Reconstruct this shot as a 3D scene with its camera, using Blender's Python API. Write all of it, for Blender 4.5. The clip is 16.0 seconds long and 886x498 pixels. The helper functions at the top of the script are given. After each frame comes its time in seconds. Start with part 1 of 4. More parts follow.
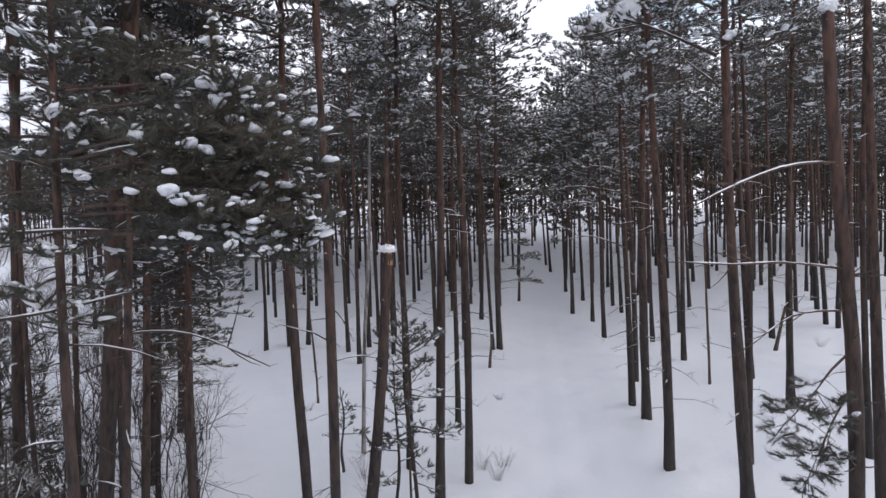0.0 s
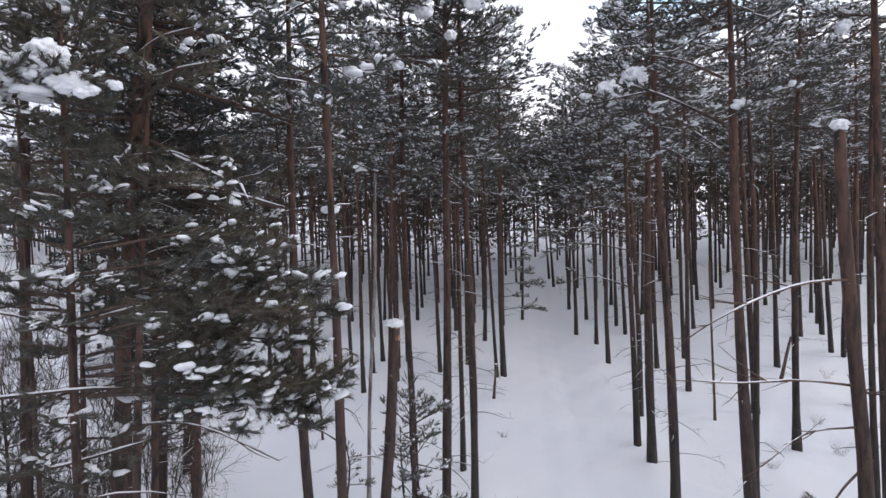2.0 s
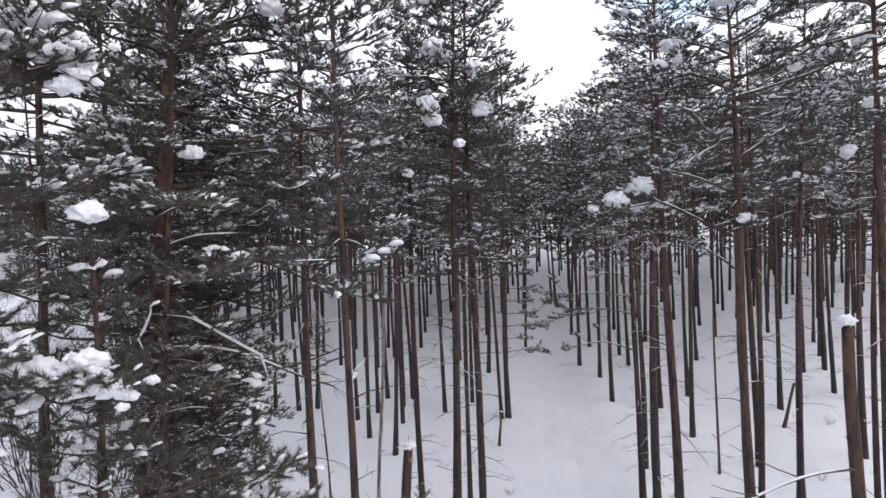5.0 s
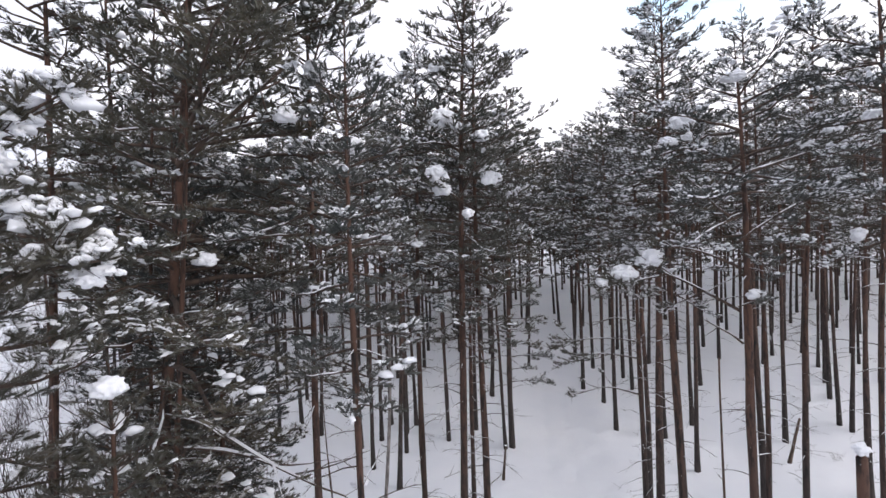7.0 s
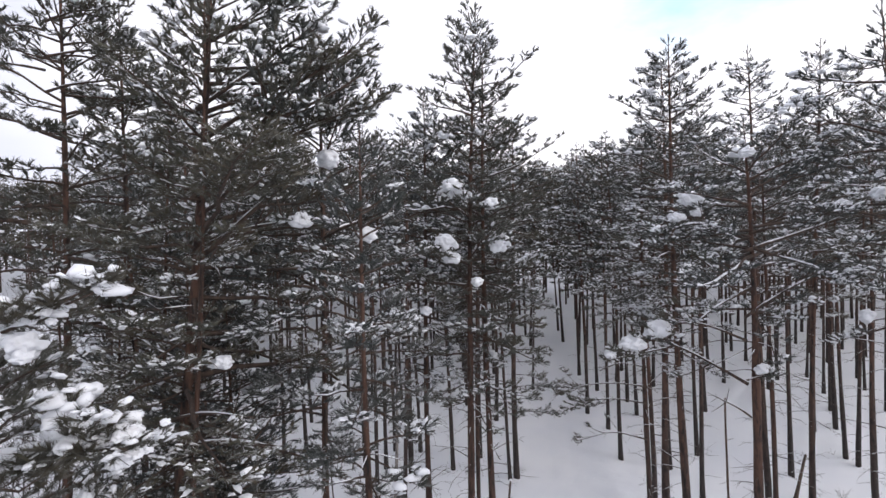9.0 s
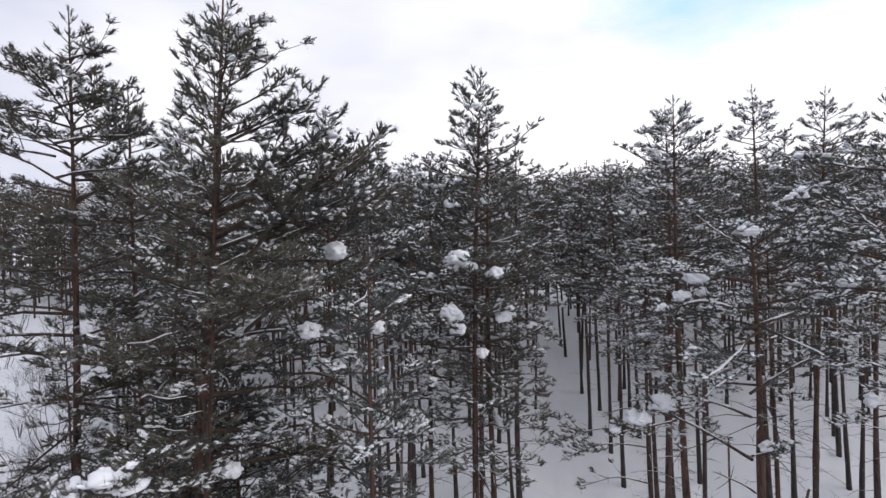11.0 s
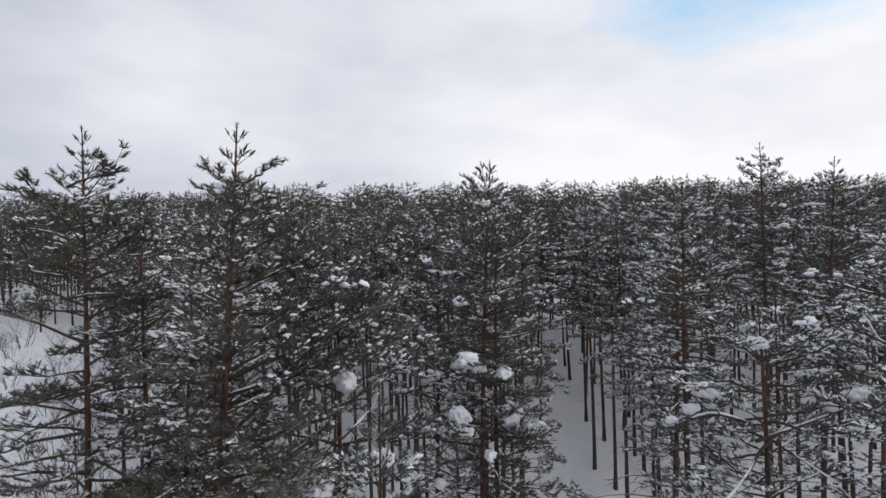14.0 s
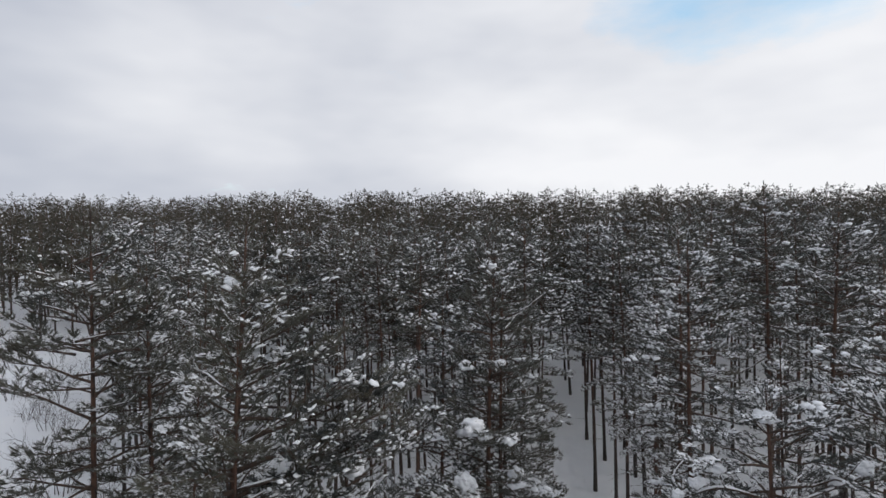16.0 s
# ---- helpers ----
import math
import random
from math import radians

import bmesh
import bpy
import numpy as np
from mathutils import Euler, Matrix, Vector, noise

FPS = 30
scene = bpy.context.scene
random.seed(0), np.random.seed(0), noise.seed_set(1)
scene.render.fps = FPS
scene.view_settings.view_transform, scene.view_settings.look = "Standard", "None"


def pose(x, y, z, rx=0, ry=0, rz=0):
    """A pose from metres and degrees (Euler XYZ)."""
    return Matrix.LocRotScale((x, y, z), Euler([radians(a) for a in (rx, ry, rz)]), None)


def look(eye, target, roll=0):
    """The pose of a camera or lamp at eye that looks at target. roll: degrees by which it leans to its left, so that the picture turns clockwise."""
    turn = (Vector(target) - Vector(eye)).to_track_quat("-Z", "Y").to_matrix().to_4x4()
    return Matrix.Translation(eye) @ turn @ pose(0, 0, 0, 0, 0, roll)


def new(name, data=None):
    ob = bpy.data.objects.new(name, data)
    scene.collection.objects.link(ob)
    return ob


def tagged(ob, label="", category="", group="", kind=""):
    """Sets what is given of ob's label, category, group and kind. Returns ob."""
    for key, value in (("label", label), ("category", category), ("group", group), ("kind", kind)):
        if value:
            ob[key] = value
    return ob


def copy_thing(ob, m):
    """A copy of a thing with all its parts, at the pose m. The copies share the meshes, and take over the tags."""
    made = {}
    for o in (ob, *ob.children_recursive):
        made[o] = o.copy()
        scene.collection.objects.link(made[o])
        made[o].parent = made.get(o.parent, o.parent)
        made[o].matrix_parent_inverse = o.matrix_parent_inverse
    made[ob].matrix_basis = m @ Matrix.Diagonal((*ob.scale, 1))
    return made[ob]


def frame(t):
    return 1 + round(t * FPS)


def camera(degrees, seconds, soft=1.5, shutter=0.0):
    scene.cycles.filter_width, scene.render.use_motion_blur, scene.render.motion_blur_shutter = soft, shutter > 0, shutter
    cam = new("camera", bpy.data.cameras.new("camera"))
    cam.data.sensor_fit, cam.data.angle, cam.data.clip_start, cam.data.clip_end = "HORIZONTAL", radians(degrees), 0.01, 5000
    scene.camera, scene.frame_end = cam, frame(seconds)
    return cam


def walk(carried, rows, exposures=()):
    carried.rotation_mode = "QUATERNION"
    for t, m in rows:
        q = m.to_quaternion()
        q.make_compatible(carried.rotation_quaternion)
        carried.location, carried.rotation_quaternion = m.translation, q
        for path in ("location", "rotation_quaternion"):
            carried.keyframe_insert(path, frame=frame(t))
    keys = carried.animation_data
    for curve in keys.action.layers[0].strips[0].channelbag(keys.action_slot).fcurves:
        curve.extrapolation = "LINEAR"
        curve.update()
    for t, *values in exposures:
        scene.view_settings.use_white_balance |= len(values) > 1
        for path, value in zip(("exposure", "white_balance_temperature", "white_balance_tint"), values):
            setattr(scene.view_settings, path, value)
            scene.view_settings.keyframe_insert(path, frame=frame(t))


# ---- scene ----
cam = camera(81.4, 16.0)
METRES, EYE, TILT, LEAN, TURN = 15.0, 8.15, -2.0, 1.6, 0.0
ROWS = [
    (0.0, 0.0, 0.0, 0.0, 0.0, 0.0, 0.0),
    (0.5, -0.0027, -0.0, 0.0298, 0.05, 0.02, -0.04),
    (1.0, -0.0049, 0.0008, 0.0579, 0.11, 0.06, -0.04),
    (1.5, -0.0068, 0.0008, 0.0859, 0.17, 0.11, -0.06),
    (2.0, -0.0088, -0.0005, 0.1135, 0.23, 0.19, -0.07),
    (2.5, -0.0091, -0.0007, 0.1425, 0.28, 0.26, -0.12),
    (3.0, -0.009, -0.002, 0.1715, 0.35, 0.36, -0.13),
    (5.5, -0.0289, -0.0156, 0.3404, 0.27, 0.09, 0.3),
    (6.0, -0.0312, -0.015, 0.3704, 0.33, 0.19, 0.21),
    (6.5, -0.0345, -0.0142, 0.4013, 0.42, 0.27, 0.12),
    (7.0, -0.0373, -0.0156, 0.4322, 0.5, 0.34, 0.0),
    (7.5, -0.042, -0.0168, 0.4622, 0.57, 0.44, -0.07),
    (8.0, -0.0444, -0.0188, 0.4921, 0.66, 0.52, -0.17),
    (8.5, -0.0468, -0.0218, 0.5215, 0.76, 0.63, -0.24),
    (9.0, -0.0494, -0.0239, 0.5512, 0.82, 0.74, -0.31),
    (11.5, -0.0587, -0.0327, 0.7149, 1.13, 0.74, -0.47),
    (12.0, -0.0611, -0.0344, 0.7455, 1.22, 0.74, -0.53),
    (12.5, -0.0631, -0.0342, 0.7766, 1.3, 0.77, -0.58),
    (13.0, -0.0639, -0.0345, 0.8083, 1.38, 0.76, -0.63),
    (13.5, -0.0645, -0.0348, 0.8395, 1.42, 0.81, -0.67),
    (14.0, -0.0685, -0.0352, 0.8715, 1.44, 0.82, -0.72),
    (14.5, -0.0734, -0.0369, 0.9029, 1.44, 0.88, -0.78),
    (15.0, -0.0767, -0.0369, 0.9313, 1.42, 0.91, -0.85),
    (15.5, -0.0795, -0.0376, 0.9624, 1.41, 0.9, -0.97),
    (16.0, -0.0833, -0.037, 0.9943, 1.4, 0.85, -1.03),
]
walk(cam, [(t, pose(0, 0, EYE, TILT, LEAN, TURN) @ pose(METRES * x, METRES * y, METRES * z, 90 + pitch, roll, yaw)) for t, x, y, z, yaw, pitch, roll in ROWS],
     [(0.0, 0.68, 6100, 13), (3.0, 0.84, 6160, 13), (6.5, 0.86, 6270, 13), (9.0, 0.70, 6290, 13), (12.0, 0.30, 6260, 12), (16.0, 0.02, 6300, 8)])

# ---- world and light ----
world = bpy.data.worlds.new("winter_sky")
scene.world = world
world.use_nodes = True
wn, wl = world.node_tree.nodes, world.node_tree.links
wn.clear()
SUN_EL, SUN_ROT = radians(16), radians(120)


def wnode(kind, **values):
    n = wn.new(kind)
    for key, value in values.items():
        n.inputs[key].default_value = value
    return n


sky = wn.new("ShaderNodeTexSky")
sky.sky_type, sky.sun_disc, sky.sun_elevation, sky.sun_rotation = "NISHITA", False, SUN_EL, SUN_ROT
sky.air_density, sky.dust_density, sky.ozone_density = 1.0, 1.5, 2.0
coord = wn.new("ShaderNodeTexCoord")
stretch = wn.new("ShaderNodeMapping")
stretch.inputs["Scale"].default_value = (1.0, 1.0, 2.6)
stretch.inputs["Location"].default_value = (0.35, 0.1, 0.0)
wl.new(coord.outputs["Generated"], stretch.inputs["Vector"])
veil = wnode("ShaderNodeTexNoise", Scale=2.6, Detail=6.0, Roughness=0.58)
wl.new(stretch.outputs["Vector"], veil.inputs["Vector"])
# the veil opens towards a spot of blue, high and to the right of the road
aim = wn.new("ShaderNodeVectorMath")
aim.operation = "DOT_PRODUCT"
aim.inputs[1].default_value = Vector((0.425, 0.755, 0.500)).normalized()
wl.new(coord.outputs["Generated"], aim.inputs[0])
opening = wn.new("ShaderNodeMapRange")
opening.inputs["From Min"].default_value, opening.inputs["From Max"].default_value = 0.945, 0.99
opening.inputs["To Min"].default_value, opening.inputs["To Max"].default_value = 0.0, 0.42
wl.new(aim.outputs["Value"], opening.inputs["Value"])
thin = wn.new("ShaderNodeMath")
thin.operation = "SUBTRACT"
wl.new(veil.outputs["Fac"], thin.inputs[0])
wl.new(opening.outputs["Result"], thin.inputs[1])
cover = wn.new("ShaderNodeMapRange")
cover.inputs["From Min"].default_value, cover.inputs["From Max"].default_value = 0.10, 0.36
cover.inputs["To Min"].default_value = 0.25
wl.new(thin.outputs[0], cover.inputs["Value"])
tone = wnode("ShaderNodeTexNoise", Scale=1.7, Detail=4.0, Roughness=0.5)
wl.new(stretch.outputs["Vector"], tone.inputs["Vector"])
ramp = wn.new("ShaderNodeValToRGB")
ramp.color_ramp.elements[0].position, ramp.color_ramp.elements[1].position = 0.28, 0.68
ramp.color_ramp.elements[0].color, ramp.color_ramp.elements[1].color = (0.55, 0.565, 0.63, 1), (0.93, 0.91, 0.92, 1)
parts = wn.new("ShaderNodeSeparateXYZ")
wl.new(coord.outputs["Generated"], parts.inputs["Vector"])
side = wn.new("ShaderNodeMath")
side.operation = "MULTIPLY_ADD"
side.inputs[1].default_value = 0.40
wl.new(parts.outputs["X"], side.inputs[0])
wl.new(tone.outputs["Fac"], side.inputs[2])
wl.new(side.outputs[0], ramp.inputs["Fac"])
sky_gain = wn.new("ShaderNodeVectorMath")
sky_gain.operation = "SCALE"
sky_gain.inputs["Scale"].default_value = 0.30
clear = wn.new("ShaderNodeVectorMath")
clear.operation = "MULTIPLY"
clear.inputs[1].default_value = (1.0, 1.16, 1.06)
wl.new(sky.outputs["Color"], clear.inputs[0])
wl.new(clear.outputs["Vector"], sky_gain.inputs[0])
mix = wn.new("ShaderNodeMix")
mix.data_type = "RGBA"
wl.new(cover.outputs["Result"], mix.inputs["Factor"])
wl.new(sky_gain.outputs["Vector"], mix.inputs["A"])
wl.new(ramp.outputs["Color"], mix.inputs["B"])
back = wnode("ShaderNodeBackground", Strength=1.0)
wl.new(mix.outputs["Result"], back.inputs["Color"])
wl.new(back.outputs["Background"], wn.new("ShaderNodeOutputWorld").inputs["Surface"])

sun = new("sun", bpy.data.lights.new("sun", "SUN"))
sun.data.energy, sun.data.angle, sun.data.color = 0.6, radians(25), (1.0, 0.93, 0.86)
sun.matrix_world = look((80, -46, 26), (0, 0, 0))


# ---- materials ----
def material(name, roughness=0.9):
    m = bpy.data.materials.new(name)
    m.use_nodes = True
    n, l = m.node_tree.nodes, m.node_tree.links
    b = n["Principled BSDF"]
    b.inputs["Roughness"].default_value = roughness
    return m, n, l, b


def noise_tex(n, l, scale, detail=4.0, rough=0.55, space="Object", stretch=None):
    c = n.new("ShaderNodeTexCoord")
    t = n.new("ShaderNodeTexNoise")
    t.inputs["Scale"].default_value, t.inputs["Detail"].default_value, t.inputs["Roughness"].default_value = scale, detail, rough
    if stretch:
        g = n.new("ShaderNodeMapping")
        g.inputs["Scale"].default_value = stretch
        l.new(c.outputs[space], g.inputs["Vector"])
        l.new(g.outputs["Vector"], t.inputs["Vector"])
    else:
        l.new(c.outputs[space], t.inputs["Vector"])
    return t


def ramp_of(n, l, source, *stops):
    r = n.new("ShaderNodeValToRGB")
    e = r.color_ramp.elements
    while len(e) < len(stops):
        e.new(0.5)
    for i, (p, col) in enumerate(stops):
        e[i].position, e[i].color = p, (*col, 1)
    l.new(source, r.inputs["Fac"])
    return r.outputs["Color"]


def mixed(n, l, fac, a, b, how="MIX"):
    x = n.new("ShaderNodeMix")
    x.data_type, x.blend_type = "RGBA", how
    for socket, v in (("Factor", fac), ("A", a), ("B", b)):
        if isinstance(v, (int, float)):
            x.inputs[socket].default_value = v
        elif isinstance(v, tuple):
            x.inputs[socket].default_value = (*v, 1)
        else:
            l.new(v, x.inputs[socket])
    return x.outputs["Result"]


def bumped(n, l, b, source, strength, distance):
    u = n.new("ShaderNodeBump")
    u.inputs["Strength"].default_value, u.inputs["Distance"].default_value = strength, distance
    l.new(source, u.inputs["Height"])
    l.new(u.outputs["Normal"], b.inputs["Normal"])


def bark_material(name, low, high, dark):
    """Pine bark: grey-brown plates below, orange and thin above, with furrows and frozen snow specks."""
    m, n, l, b = material(name, 0.95)
    plates = noise_tex(n, l, 9.0, 5.0, 0.65, stretch=(1.0, 1.0, 0.22))
    fine = noise_tex(n, l, 40.0, 3.0, 0.6, stretch=(1.0, 1.0, 0.4))
    c = n.new("ShaderNodeTexCoord")
    sep = n.new("ShaderNodeSeparateXYZ")
    l.new(c.outputs["Object"], sep.inputs["Vector"])
    rise = n.new("ShaderNodeMapRange")
    rise.inputs["From Min"].default_value, rise.inputs["From Max"].default_value = 2.0, 12.0
    l.new(sep.outputs["Z"], rise.inputs["Value"])
    base = mixed(n, l, rise.outputs["Result"], low, high)
    furrow = ramp_of(n, l, plates.outputs["Fac"], (0.36, (0, 0, 0)), (0.56, (1, 1, 1)))
    col = mixed(n, l, furrow, dark, base)
    tint = n.new("ShaderNodeObjectInfo")
    shade = n.new("ShaderNodeMapRange")
    shade.inputs["To Min"].default_value, shade.inputs["To Max"].default_value = 0.0, 0.45
    l.new(tint.outputs["Random"], shade.inputs["Value"])
    col = mixed(n, l, shade.outputs["Result"], col, mixed(n, l, 1.0, col, (0.55, 0.52, 0.5), "MULTIPLY"))
    specks = noise_tex(n, l, 5.0, 6.0, 0.75, stretch=(1.0, 1.0, 0.6))
    frost = ramp_of(n, l, specks.outputs["Fac"], (0.665, (0, 0, 0)), (0.70, (1, 1, 1)))
    col = mixed(n, l, frost, col, (0.78, 0.80, 0.84))
    l.new(col, b.inputs["Base Color"])
    bumped(n, l, b, mixed(n, l, 0.3, plates.outputs["Fac"], fine.outputs["Fac"]), 0.8, 0.03)
    return m


def needle_material(name, green, olive, grain=14.0, frosted=0.60, rimed=0.20):
    m, n, l, b = material(name, 0.65)
    patch = noise_tex(n, l, 1.3, 3.0)
    col = mixed(n, l, ramp_of(n, l, patch.outputs["Fac"], (0.35, (0, 0, 0)), (0.65, (1, 1, 1))), green, olive)
    tint = n.new("ShaderNodeObjectInfo")
    col = mixed(n, l, tint.outputs["Random"], mixed(n, l, 1.0, col, (1.15, 1.05, 0.85), "MULTIPLY"), mixed(n, l, 1.0, col, (0.72, 0.80, 0.88), "MULTIPLY"))
    stand_tone = noise_tex(n, l, 0.24, 3.0, 0.6, stretch=(1.0, 1.0, 0.3))
    col = mixed(n, l, ramp_of(n, l, stand_tone.outputs["Fac"], (0.42, (0, 0, 0)), (0.58, (1, 1, 1))), col, mixed(n, l, 1.0, col, (1.28, 1.10, 0.94), "MULTIPLY"))
    # rime everywhere in the grain, and a dusting of snow on what faces up, in patches
    frost = noise_tex(n, l, grain, 3.0, 0.7)
    rime = ramp_of(n, l, frost.outputs["Fac"], (0.40, (0, 0, 0)), (0.70, (rimed, rimed, rimed)))
    col = mixed(n, l, rime, col, (0.34, 0.35, 0.37))
    geometry = n.new("ShaderNodeNewGeometry")
    axes = n.new("ShaderNodeSeparateXYZ")
    l.new(geometry.outputs["Normal"], axes.inputs["Vector"])
    top = ramp_of(n, l, axes.outputs["Z"], (0.15, (0, 0, 0)), (0.60, (frosted, frosted, frosted)))
    white = noise_tex(n, l, 0.55, 3.0, 0.65)
    top = mixed(n, l, 1.0, top, ramp_of(n, l, white.outputs["Fac"], (0.43, (0.08, 0.08, 0.08)), (0.58, (1, 1, 1))), "MULTIPLY")
    top = mixed(n, l, 1.0, top, ramp_of(n, l, frost.outputs["Fac"], (0.45, (0.06, 0.06, 0.06)), (0.55, (1, 1, 1))), "MULTIPLY")
    col = mixed(n, l, top, col, (0.76, 0.77, 0.80))
    l.new(col, b.inputs["Base Color"])
    b.inputs["Specular IOR Level"].default_value = 0.25
    return m


def snow_material(name, scale, bump, distance):
    m, n, l, b = material(name, 0.75)
    big = noise_tex(n, l, 0.25 * scale, 4.0)
    grain = noise_tex(n, l, 6.0 * scale, 6.0, 0.6)
    col = ramp_of(n, l, big.outputs["Fac"], (0.3, (0.80, 0.82, 0.86)), (0.7, (0.86, 0.87, 0.89)))
    l.new(col, b.inputs["Base Color"])
    b.inputs["Specular IOR Level"].default_value = 0.3
    bumped(n, l, b, grain.outputs["Fac"], bump, distance)
    return m


BARK = bark_material("pine_bark", (0.046, 0.037, 0.034), (0.112, 0.061, 0.043), (0.017, 0.015, 0.014))
LIMB = bark_material("limb_bark", (0.075, 0.060, 0.052), (0.095, 0.064, 0.048), (0.035, 0.028, 0.025))
DEADWOOD = bark_material("dead_wood", (0.10, 0.070, 0.052), (0.16, 0.095, 0.062), (0.045, 0.033, 0.027))
BIRCH = bark_material("birch_bark", (0.34, 0.31, 0.29), (0.36, 0.33, 0.31), (0.08, 0.07, 0.065))
TWIG = bark_material("twig_bark", (0.070, 0.052, 0.046), (0.070, 0.052, 0.046), (0.04, 0.032, 0.03))
SPLINTER = bark_material("raw_split_wood", (0.42, 0.25, 0.13), (0.42, 0.25, 0.13), (0.2, 0.12, 0.07))
NEEDLES = needle_material("pine_needles", (0.044, 0.051, 0.043), (0.064, 0.062, 0.050), frosted=0.7)
# shaded copy of pine_needles: shade darkens the colour evenly, and less snow dusts it
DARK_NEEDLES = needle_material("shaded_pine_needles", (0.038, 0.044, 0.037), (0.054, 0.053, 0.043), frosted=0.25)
FROSTED_NEEDLES = needle_material("frosted_pine_needles", (0.044, 0.051, 0.043), (0.064, 0.062, 0.050), 9.0, 0.9)
FAR_NEEDLES = needle_material("pine_needles_afar", (0.036, 0.040, 0.034), (0.053, 0.048, 0.039), 4.0, 0.20, 0.06)
SNOW = snow_material("snow_on_branches", 2.0, 0.35, 0.03)
FIELD = snow_material("snow_field", 0.6, 0.5, 0.05)


# ---- ground ----
def smooth(u):
    u = np.clip(u, 0.0, 1.0)
    return u * u * (3 - 2 * u)


def rise_at(x, y):
    return 13.5 * smooth((y - 30) / 145) + 1.4 * smooth((x - 12) / 18) * smooth((y - 10) / 25) * (1 - smooth((y - 50) / 45))


def road_x(y):
    return 1.4 + 0.155 * y - 0.02 * np.maximum(y - 82, 0.0) ** 2


def trail_x(y):
    return np.where(y < 37, 2.0 - 0.47 * y, -15.4 - 0.3 * (y - 37))


def ground_z(x, y):
    z = rise_at(x, y)
    off = np.abs(x - road_x(y))
    z = z - 0.10 * smooth((3.6 - off) / 2.0) + 0.03 * np.exp(-((off - 3.6) / 0.8) ** 2)
    for rut in (0.75, -0.75):
        z = z - 0.05 * np.exp(-((x - road_x(y) - rut) / 0.22) ** 2)
    z = z - 0.12 * smooth((2.4 - np.abs(x - trail_x(y))) / 1.0)
    z = z + 0.05 * np.sin(0.9 * x + 0.4 * y) * np.sin(0.55 * y - 0.3 * x) + 0.03 * np.sin(2.3 * x + 1.1) * np.sin(1.9 * y)
    return z


def mesh_object(name, verts, faces, mat, parent=None, soft=True):
    me = bpy.data.meshes.new(name)
    verts = np.ascontiguousarray(verts, dtype=np.float32)
    faces = np.ascontiguousarray(faces, dtype=np.int32)
    me.vertices.add(len(verts))
    me.vertices.foreach_set("co", verts.ravel())
    k = faces.shape[1]
    me.loops.add(faces.size)
    me.loops.foreach_set("vertex_index", faces.ravel())
    me.polygons.add(len(faces))
    me.polygons.foreach_set("loop_start", np.arange(0, faces.size, k, dtype=np.int32))
    me.polygons.foreach_set("use_smooth", np.full(len(faces), soft))
    me.update(calc_edges=True)
    me.materials.append(mat)
    ob = new(name, me)
    if parent:
        ob.parent = parent
    return ob


def graded(near_lo, near_hi, step, far_lo, far_hi):
    out = list(np.arange(near_lo, near_hi + 1e-6, step))
    s, v = step, near_hi
    while v < far_hi:
        s *= 1.14
        v += s
        out.append(v)
    s, v = step, near_lo
    while v > far_lo:
        s *= 1.14
        v -= s
        out.insert(0, v)
    return np.array(out)


gx, gy = graded(-26, 34, 0.3, -2500, 2500), graded(4, 60, 0.3, -1500, 3000)
GX, GY = np.meshgrid(gx, gy)
GZ = ground_z(GX, GY)
rng = np.random.default_rng(5)
GZ = GZ + np.where((GX > -26) & (GX < 34) & (GY > 4) & (GY < 60), 0.018, 0.0) * rng.normal(size=GX.shape)
idx = np.arange(GX.size).reshape(GX.shape)
quads = np.stack([idx[:-1, :-1], idx[:-1, 1:], idx[1:, 1:], idx[1:, :-1]], -1).reshape(-1, 4)
tagged(mesh_object("ground", np.stack([GX, GY, GZ], -1).reshape(-1, 3), quads, FIELD),
       "deep untouched snow over the forest floor and a wide track", "ground", kind="structure")


# ---- pine building ----
class Geo:
    """Triangles gathered for one mesh."""

    def __init__(self):
        self.v, self.f, self.count = [], [], 0

    def add(self, v, f):
        v, f = np.asarray(v, float).reshape(-1, 3), np.asarray(f, int).reshape(-1, 3)
        self.v.append(v)
        self.f.append(f + self.count)
        self.count += len(v)

    def arrays(self):
        return np.concatenate(self.v), np.concatenate(self.f)

    def build(self, name, mat, parent=None, soft=True):
        v, f = self.arrays()
        return mesh_object(name, v, f, mat, parent, soft)


def unit(v):
    return v / np.maximum(np.linalg.norm(v, axis=-1, keepdims=True), 1e-9)


def tube(geo, path, radii, sides, r, knobby=0.0):
    """A tapered tube along a path, closed at its tip."""
    path, radii = np.asarray(path, float), np.asarray(radii, float)
    t = unit(np.gradient(path, axis=0))
    ref = np.array([1.0, 0, 0]) if abs(t[0][2]) > 0.7 else np.array([0, 0, 1.0])
    a = unit(np.cross(t, ref))
    b = np.cross(t, a)
    ang = np.linspace(0, 2 * np.pi, sides, endpoint=False)
    rad = radii[:, None] * (1 + knobby * r.normal(size=(len(path), sides)))
    ring = path[:, None] + rad[..., None] * (np.cos(ang)[None, :, None] * a[:, None] + np.sin(ang)[None, :, None] * b[:, None])
    n = len(path)
    i = np.arange(n * sides).reshape(n, sides)
    j = np.roll(i, -1, axis=1)
    f = np.concatenate([np.stack([i[:-1], j[:-1], j[1:]], -1).reshape(-1, 3), np.stack([i[:-1], j[1:], i[1:]], -1).reshape(-1, 3)])
    cap = np.stack([i[-1], j[-1], np.full(sides, n * sides)], -1)
    geo.add(np.concatenate([ring.reshape(-1, 3), path[-1:] + t[-1:] * radii[-1]]), np.concatenate([f, cap]))


